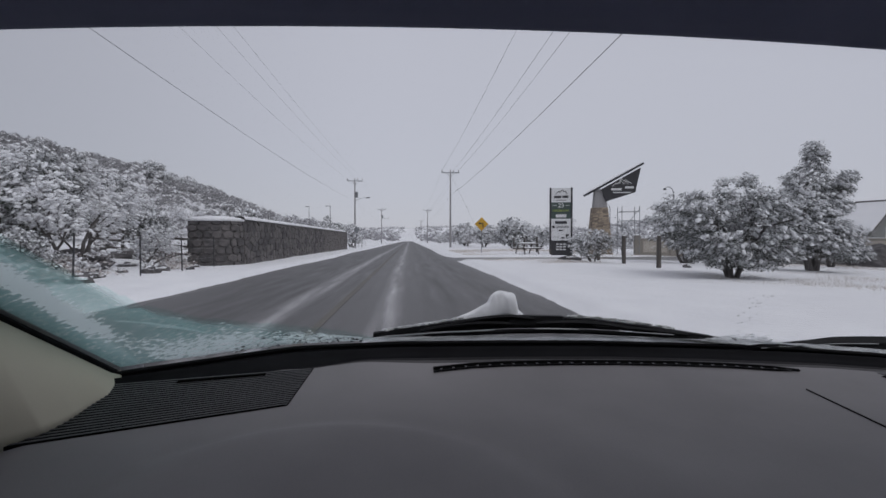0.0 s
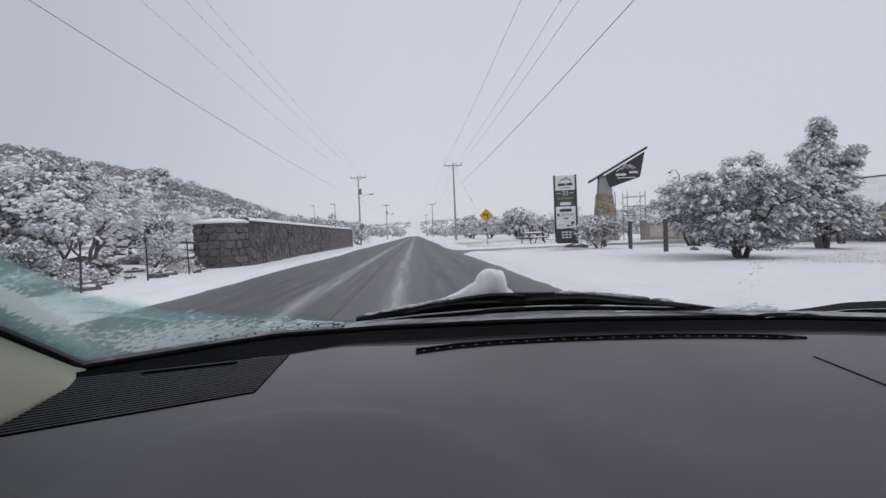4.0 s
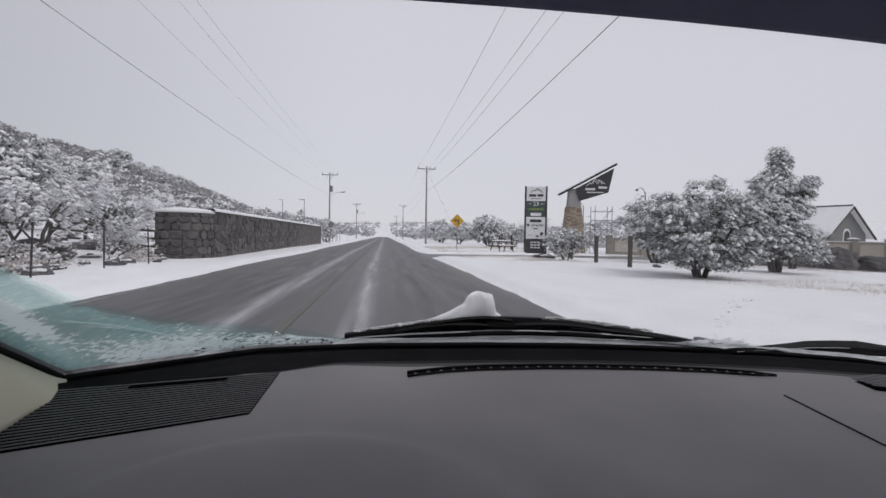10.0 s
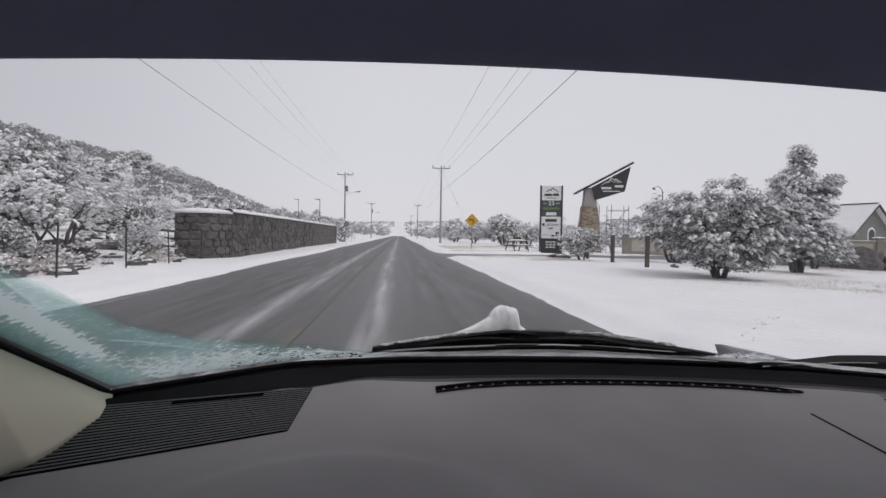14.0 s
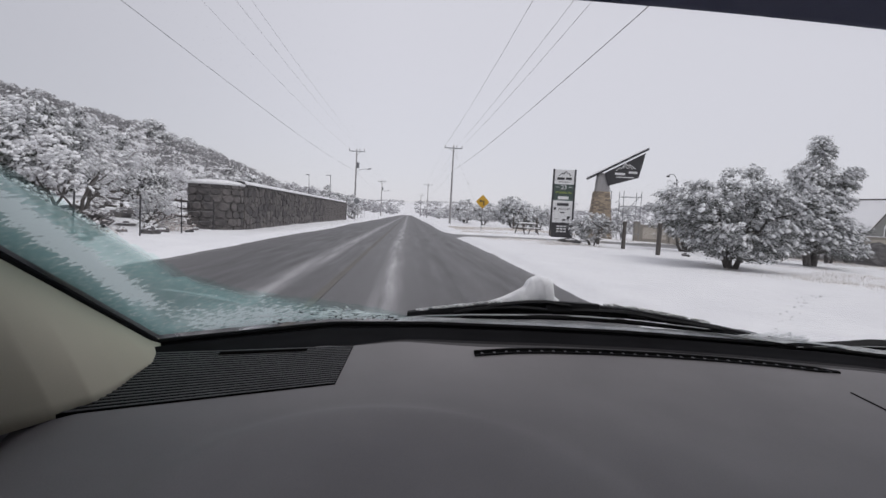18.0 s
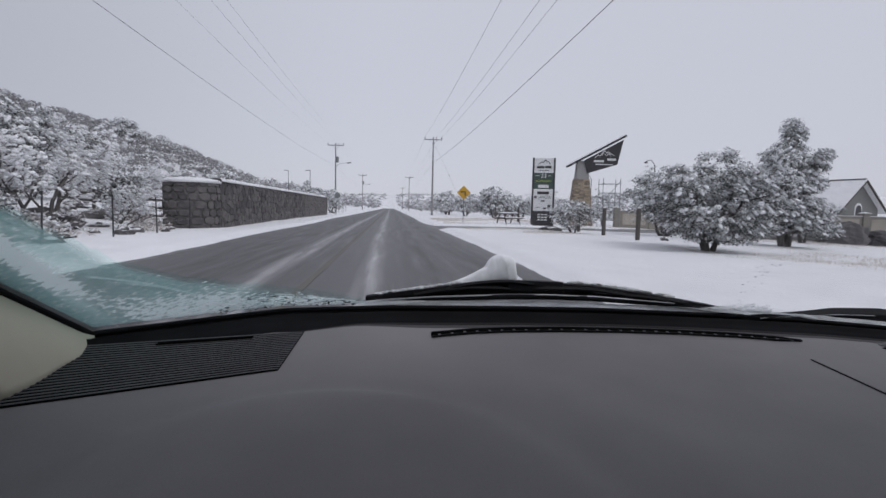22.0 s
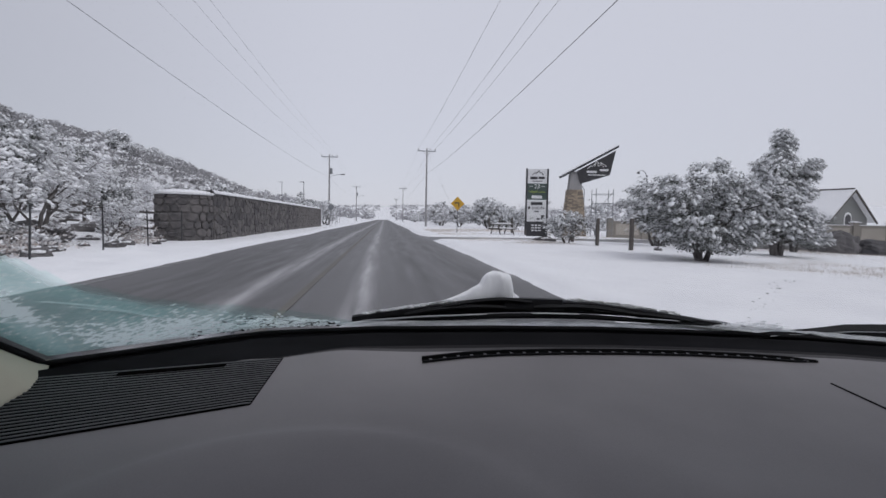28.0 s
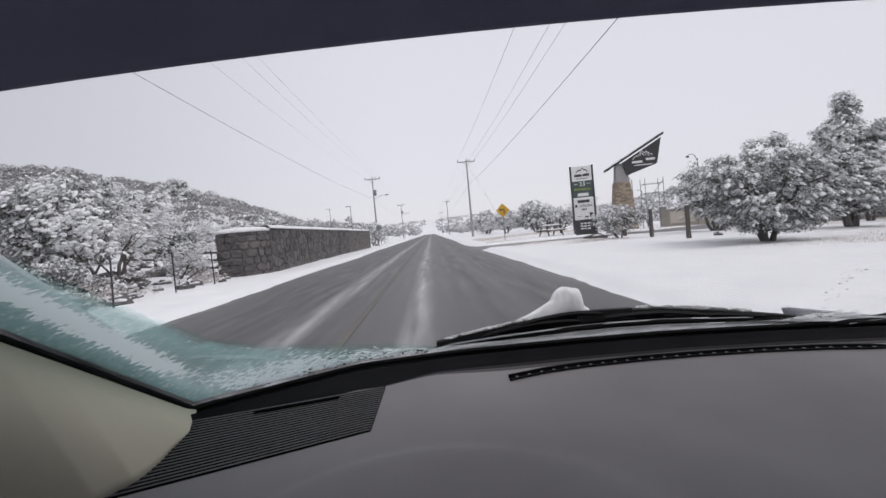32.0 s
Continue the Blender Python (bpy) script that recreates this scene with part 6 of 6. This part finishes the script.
# ================= entrance monument, notice board, wall =================
def monument():
    x, y = 14.6, 37.0
    t = thing("entrance_sign", pose(x, y, ground_z(x, y) - 0.05, 0, 0, -8), "stone-clad entrance tower with a slanting charcoal sign roof", "entrance sign")
    b = Build()
    b.box((0, 0, 1.75), (1.75, 1.1, 3.6), None, 0.62, 0.05)
    core = part("tower_core", b, MORTAR, t)
    g = random.Random(6)
    z = 0.02
    while z < 3.5:
        rh = g.uniform(0.11, 0.2)
        k = 1 - 0.38 * (z / 3.6)
        hx, hy = 1.75 / 2 * k, 1.1 / 2 * k
        a = -hx
        while a < hx - 0.03:
            w = min(g.uniform(0.22, 0.5), hx - a)
            b = Build()
            b.box((a + w / 2, -hy - 0.012, z + rh / 2), (w - 0.015, 0.06 + g.uniform(0, 0.04), rh - 0.014), bevel=0.008)
            part("ledge_stone", b, LEDGER, core)
            a += w
        a = -hy
        while a < hy - 0.03:
            w = min(g.uniform(0.22, 0.5), hy - a)
            b = Build()
            b.box((-hx - 0.012, a + w / 2, z + rh / 2), (0.06 + g.uniform(0, 0.04), w - 0.015, rh - 0.014), bevel=0.008)
            part("ledge_stone", b, LEDGER, core)
            a += w
        z += rh
    b = Build()
    b.box((0, 0, 4.25), (1.05, 0.72, 1.5), None, 0.78, 0.03)
    part("upper_shaft", b, CONCRETE, t, "grey plastered upper shaft")
    r = Matrix.Rotation(radians(-29), 3, "Y")
    b = Build()
    b.box((1.0, -0.05, 5.75), (4.9, 0.9, 0.16), r, bevel=0.03)
    roof = part("slanting_roof", b, DARK_METAL, t, "charcoal slanting roof beam")
    b = Build()
    b.slab(lambda u, v: tuple(Vector((1.0, -0.05, 5.75)) + r @ Vector((-2.42 + 4.84 * u, -0.44 + 0.88 * v, 0.08 + 0.07 * math.sin(math.pi * v) ** 0.5 * (0.8 + 0.4 * noise.noise((u * 6, v * 2, 1))) * smooth(0, 0.04, u) * smooth(1, 0.96, u)))), spread(30, 0, 1), spread(7, 0, 1), (0, 0, -0.01))
    part("snow_load", b, SNOW, roof, "white snow lying on the roof", smooth=True)
    b = Build()
    q = [(0.35, 4.05), (2.55, 4.75), (2.95, 6.62), (0.05, 5.02)]
    b.add([(a, -0.40, c) for a, c in q] + [(a, -0.28, c) for a, c in q], [(0, 1, 2, 3), (7, 6, 5, 4), (0, 4, 5, 1), (1, 5, 6, 2), (2, 6, 7, 3), (3, 7, 4, 0)])
    board = part("sign_board", b, SIGN_DARK, t, "charcoal board with white mountain emblem")
    b = Build()
    peaks = [(0.85, 5.22), (1.10, 5.45), (1.22, 5.38), (1.52, 5.78), (1.70, 5.60), (1.82, 5.70), (2.25, 5.42)]
    for (ax, az), (bx, bz) in zip(peaks, peaks[1:]):
        w = Vector((bx - ax, 0, bz - az))
        b.box(((ax + bx) / 2, -0.408, (az + bz) / 2), (w.length + 0.03, 0.012, 0.05), Matrix.Rotation(-math.atan2(w.z, w.x), 3, "Y"), bevel=0.002)
    for ax, az, k in ((1.42, 5.52, 60), (1.60, 5.50, -50), (1.80, 5.52, 55), (1.96, 5.46, -48)):
        b.box((ax, -0.408, az), (0.26, 0.012, 0.04), Matrix.Rotation(radians(-k), 3, "Y"), bevel=0.002)
    part("emblem", b, SIGN_WHITE, board, "white outlined mountain ridge")
    for a, c, w, h in ((1.15, 4.98, 0.75, 0.16), (2.1, 5.12, 0.65, 0.16), (1.55, 4.74, 1.3, 0.07)):
        b = Build()
        b.box((a, -0.408, c), (w, 0.012, h), bevel=0.002)
        part("lettering_bar", b, SIGN_WHITE, board)
    # scaffold at its flank
    s = thing("scaffold", pose(x + 1.55, y - 0.1, ground_z(x, y) - 0.05, 0, 0, -8), "bare steel pipe scaffold beside the stone tower", "scaffold")
    for a in (0, 1.3):
        for c in (-0.6, 0.6):
            b = Build()
            b.tube([(a, c, 0), (a, c, 3.7)], 0.024, 6)
            part("upright", b, STEEL, s)
    for h in (0.5, 1.2, 1.9, 2.6, 3.3):
        for c in (-0.6, 0.6):
            b = Build()
            b.tube([(-0.05, c, h), (1.35, c, h)], 0.02, 5)
            part("rail", b, STEEL, s)
        for a in (0, 1.3):
            b = Build()
            b.tube([(a, -0.62, h), (a, 0.62, h)], 0.02, 5)
            part("cross_rail", b, STEEL, s)
    for h in (0.2, 1.9):
        b = Build()
        b.tube([(0, -0.62, h), (1.3, -0.62, h + 1.6)], 0.02, 5)
        part("brace", b, STEEL, s)
    # notice board on two posts
    x, y = 7.6, 24.3
    n = thing("notice_board", pose(x, y, ground_z(x, y), 0, 0, -12), "tall narrow notice board of four panels on two dark posts", "notice board")
    for a, low in ((-0.52, 0.55), (0.52, -0.3)):
        b = Build()
        b.box((a, 0, (low + 3.62) / 2), (0.09, 0.09, 3.62 - low))
        part("board_post", b, DARK_METAL, n)
    panels = []
    for lo, hi, m, lab in ((2.90, 3.60, SIGN_WHITE, "white panel with dark emblem"), (2.06, 2.88, SIGN_GREEN, "dark green-grey panel"), (0.98, 2.04, SIGN_WHITE, "white notice panel"), (0.22, 0.96, SIGN_DARK, "charcoal panel")):
        b = Build()
        b.box((0, -0.02, (lo + hi) / 2), (0.96, 0.03, hi - lo), bevel=0.004)
        panels.append(part("panel", b, m, n, lab))

    def bars(p, ink, rows):
        for cx, cz, w, h in rows:
            b = Build()
            b.box((cx, -0.040, cz), (w, 0.008, h), bevel=0.002)
            part("lettering_bar", b, ink, p)

    def words(text, size, z, ink):
        cu = bpy.data.curves.new("lettering", "FONT")
        cu.body, cu.size, cu.extrude, cu.align_x = text, size, 0.005, "CENTER"
        cu.materials.append(ink)
        tx = new("lettering", cu)
        tx.parent = n
        tx.matrix_basis = pose(0.085 if text == "JANUAR" else 0, -0.042, z, 90, 0, 0)

    b = Build()
    peaks = [(-0.26, 3.30), (-0.12, 3.42), (-0.05, 3.37), (0.06, 3.52), (0.14, 3.40), (0.20, 3.43), (0.30, 3.30)]
    for (ax, az), (bx, bz) in zip(peaks, peaks[1:]):
        w = Vector((bx - ax, 0, bz - az))
        b.box(((ax + bx) / 2, -0.040, (az + bz) / 2), (w.length + 0.02, 0.008, 0.035), Matrix.Rotation(-math.atan2(w.z, w.x), 3, "Y"), bevel=0.002)
    part("emblem", b, SIGN_DARK, panels[0], "dark outlined mountain ridge")
    bars(panels[0], SIGN_DARK, [(-0.17, 3.15, 0.36, 0.12), (0.21, 3.16, 0.30, 0.12), (0, 2.99, 0.5, 0.03)])
    words("23", 0.30, 2.63, SIGN_WHITE)
    bars(panels[1], SIGN_WHITE, [(-0.31, 2.73, 0.18, 0.022), (0.31, 2.73, 0.18, 0.022), (0.0, 2.20, 0.52, 0.15)])
    words("RESIDENCIAL", 0.135, 2.42, SIGN_LIME)
    bars(panels[2], SIGN_DARK, [(0, 1.87, 0.58, 0.14), (-0.37, 1.655, 0.11, 0.13), (0, 1.47, 0.22, 0.06), (0.10, 1.10, 0.16, 0.08), (0.32, 1.19, 0.16, 0.20), (-0.25, 1.14, 0.25, 0.02)])
    words("JANUAR", 0.165, 1.595, SIGN_DARK)
    bars(panels[3], SIGN_WHITE, [(cx, cz, 0.13, 0.065) for cz in (0.78, 0.65, 0.52) for cx in (-0.17, 0.0, 0.17)])


monument()


def panel_wall():
    x0, y0 = 17.4, 36.6
    t = thing("panel_wall", pose(x0, y0, ground_z(x0, y0) - 0.05, 0, 0, -10), "low beige stucco wall of panels between pilasters", "wall")
    for i in range(9):
        a = i * 2.6
        b = Build()
        b.box((a, 0, 0.72), (0.42, 0.42, 1.75), bevel=0.02)
        part("pilaster", b, STUCCO_DARK, t)
        b = Build()
        b.slab(lambda u, v: (a - 0.28 + 0.56 * u, -0.28 + 0.56 * v, 1.62 + 0.07 * math.sin(math.pi * u) * math.sin(math.pi * v)), spread(6, 0, 1), spread(6, 0, 1), (0, 0, -0.05))
        part("snow_cap", b, SNOW, t, smooth=True)
        b = Build()
        b.box((a + 1.3, 0, 0.60), (2.2, 0.22, 1.5), bevel=0.01)
        w = part("wall_panel", b, STUCCO_DARK, t)
        b = Build()
        b.box((a + 1.3, -0.115, 0.72), (1.75, 0.03, 0.86), bevel=0.01)
        part("inset", b, STUCCO, w, "paler beige inset panel")
        b = Build()
        b.box((a + 1.3, 0, 1.375), (2.2, 0.25, 0.05), bevel=0.02)
        part("coping_snow", b, SNOW, w)


panel_wall()


def house():
    x, y = 66.0, 74.0
    t = thing("house", pose(x, y, ground_z(x, y) - 0.1, 0, 0, -74), "grey house with a wide snow-covered gable roof", "house")
    w, d, h, r = 17.0, 10.0, 2.8, 4.0
    b = Build()
    v = [(-w / 2, -d / 2, 0), (w / 2, -d / 2, 0), (w / 2, d / 2, 0), (-w / 2, d / 2, 0), (-w / 2, -d / 2, h), (w / 2, -d / 2, h), (w / 2, d / 2, h), (-w / 2, d / 2, h), (-w / 2, 0, h + r), (w / 2, 0, h + r)]
    b.add(v, [(0, 1, 5, 4), (1, 2, 6, 9, 5), (2, 3, 7, 6), (3, 0, 4, 8, 7), (4, 5, 9, 8), (6, 7, 8, 9)])
    wall = part("house_wall", b, HOUSE_WALL, t, "grey-green plastered walls")
    for s in (-1, 1):
        b = Build()
        b.slab(lambda u, k: (-w / 2 - 0.9 + (w + 1.8) * u, s * (d / 2 + 0.9) * (1 - k), h - 0.65 + (r + 0.80) * k), spread(8, 0, 1), spread(5, 0, 1), (0, 0, 0.22))
        part("roof_slope", b, SNOW, t, "roof slope under thick snow")
        b = Build()
        b.slab(lambda u, k: (w / 2 + 0.75 + 0.25 * u, s * (d / 2 + 0.95) * (1 - k), h - 0.80 + (r + 0.78) * k), [0, 1], spread(5, 0, 1), (0, 0, 0.20))
        part("barge_board", b, WOOD, t, "dark barge board")
    b = Build()
    b.box((0, 0, h + r + 0.30), (w + 1.6, 0.4, 0.25), bevel=0.05)
    part("ridge", b, WOOD, t, "dark roof ridge")
    for a in (-6, -2, 2, 6):
        b = Build()
        b.box((a, -d / 2 - 0.03, 1.7), (1.3, 0.12, 1.2), bevel=0.02)
        win = part("window", b, WOOD, t, "dark framed window")
        b = Build()
        b.box((a, -d / 2 - 0.10, 1.7), (1.1, 0.04, 1.0), bevel=0.01)
        part("pane", b, SIGN_DARK, win)
    for name, m, half, tall, x0, x1, lab in (("window", SIGN_WHITE, 0.85, 1.5, 0.0, 0.10, "white framed arched gable window"), ("pane", SIGN_DARK, 0.68, 1.36, 0.06, 0.125, "")):
        arch = [(-half, 1.3), (half, 1.3), (half, 1.3 + tall)] + [(half * math.cos(radians(k)), 1.3 + tall + half * math.sin(radians(k))) for k in range(20, 180, 20)] + [(-half, 1.3 + tall)]
        n = len(arch)
        b = Build()
        b.add([(w / 2 + xx, p[0], p[1]) for xx in (x0, x1) for p in arch], [tuple(range(n - 1, -1, -1)), tuple(range(n, 2 * n))] + [(i, (i + 1) % n, n + (i + 1) % n, n + i) for i in range(n)])
        win = part(name, b, m, t if name == "window" else win, lab)


house()


def far_masts():
    """Lamp posts of the distant road."""
    t = thing("distant_lamp", pose(0, 0, 0), "slim dark lamp post far across the snow", "street lamp", "distant lamps")
    b = Build()
    b.tube([(0, 0, 0), (0, 0, 8)], [0.10, 0.06], 6)
    part("lamp_post", b, DARK_METAL, t)
    b = Build()
    b.box((-0.5, 0, 8), (1.2, 0.2, 0.12))
    part("lamp_head", b, DARK_METAL, t)
    for i, (x, y) in enumerate(((-30, 150), (-19, 120), (70, 120), (100, 140))):
        m = pose(x, y, ground_z(x, y))
        if i == 0:
            t.matrix_basis = m
        else:
            copy_thing(t, m)


far_masts()
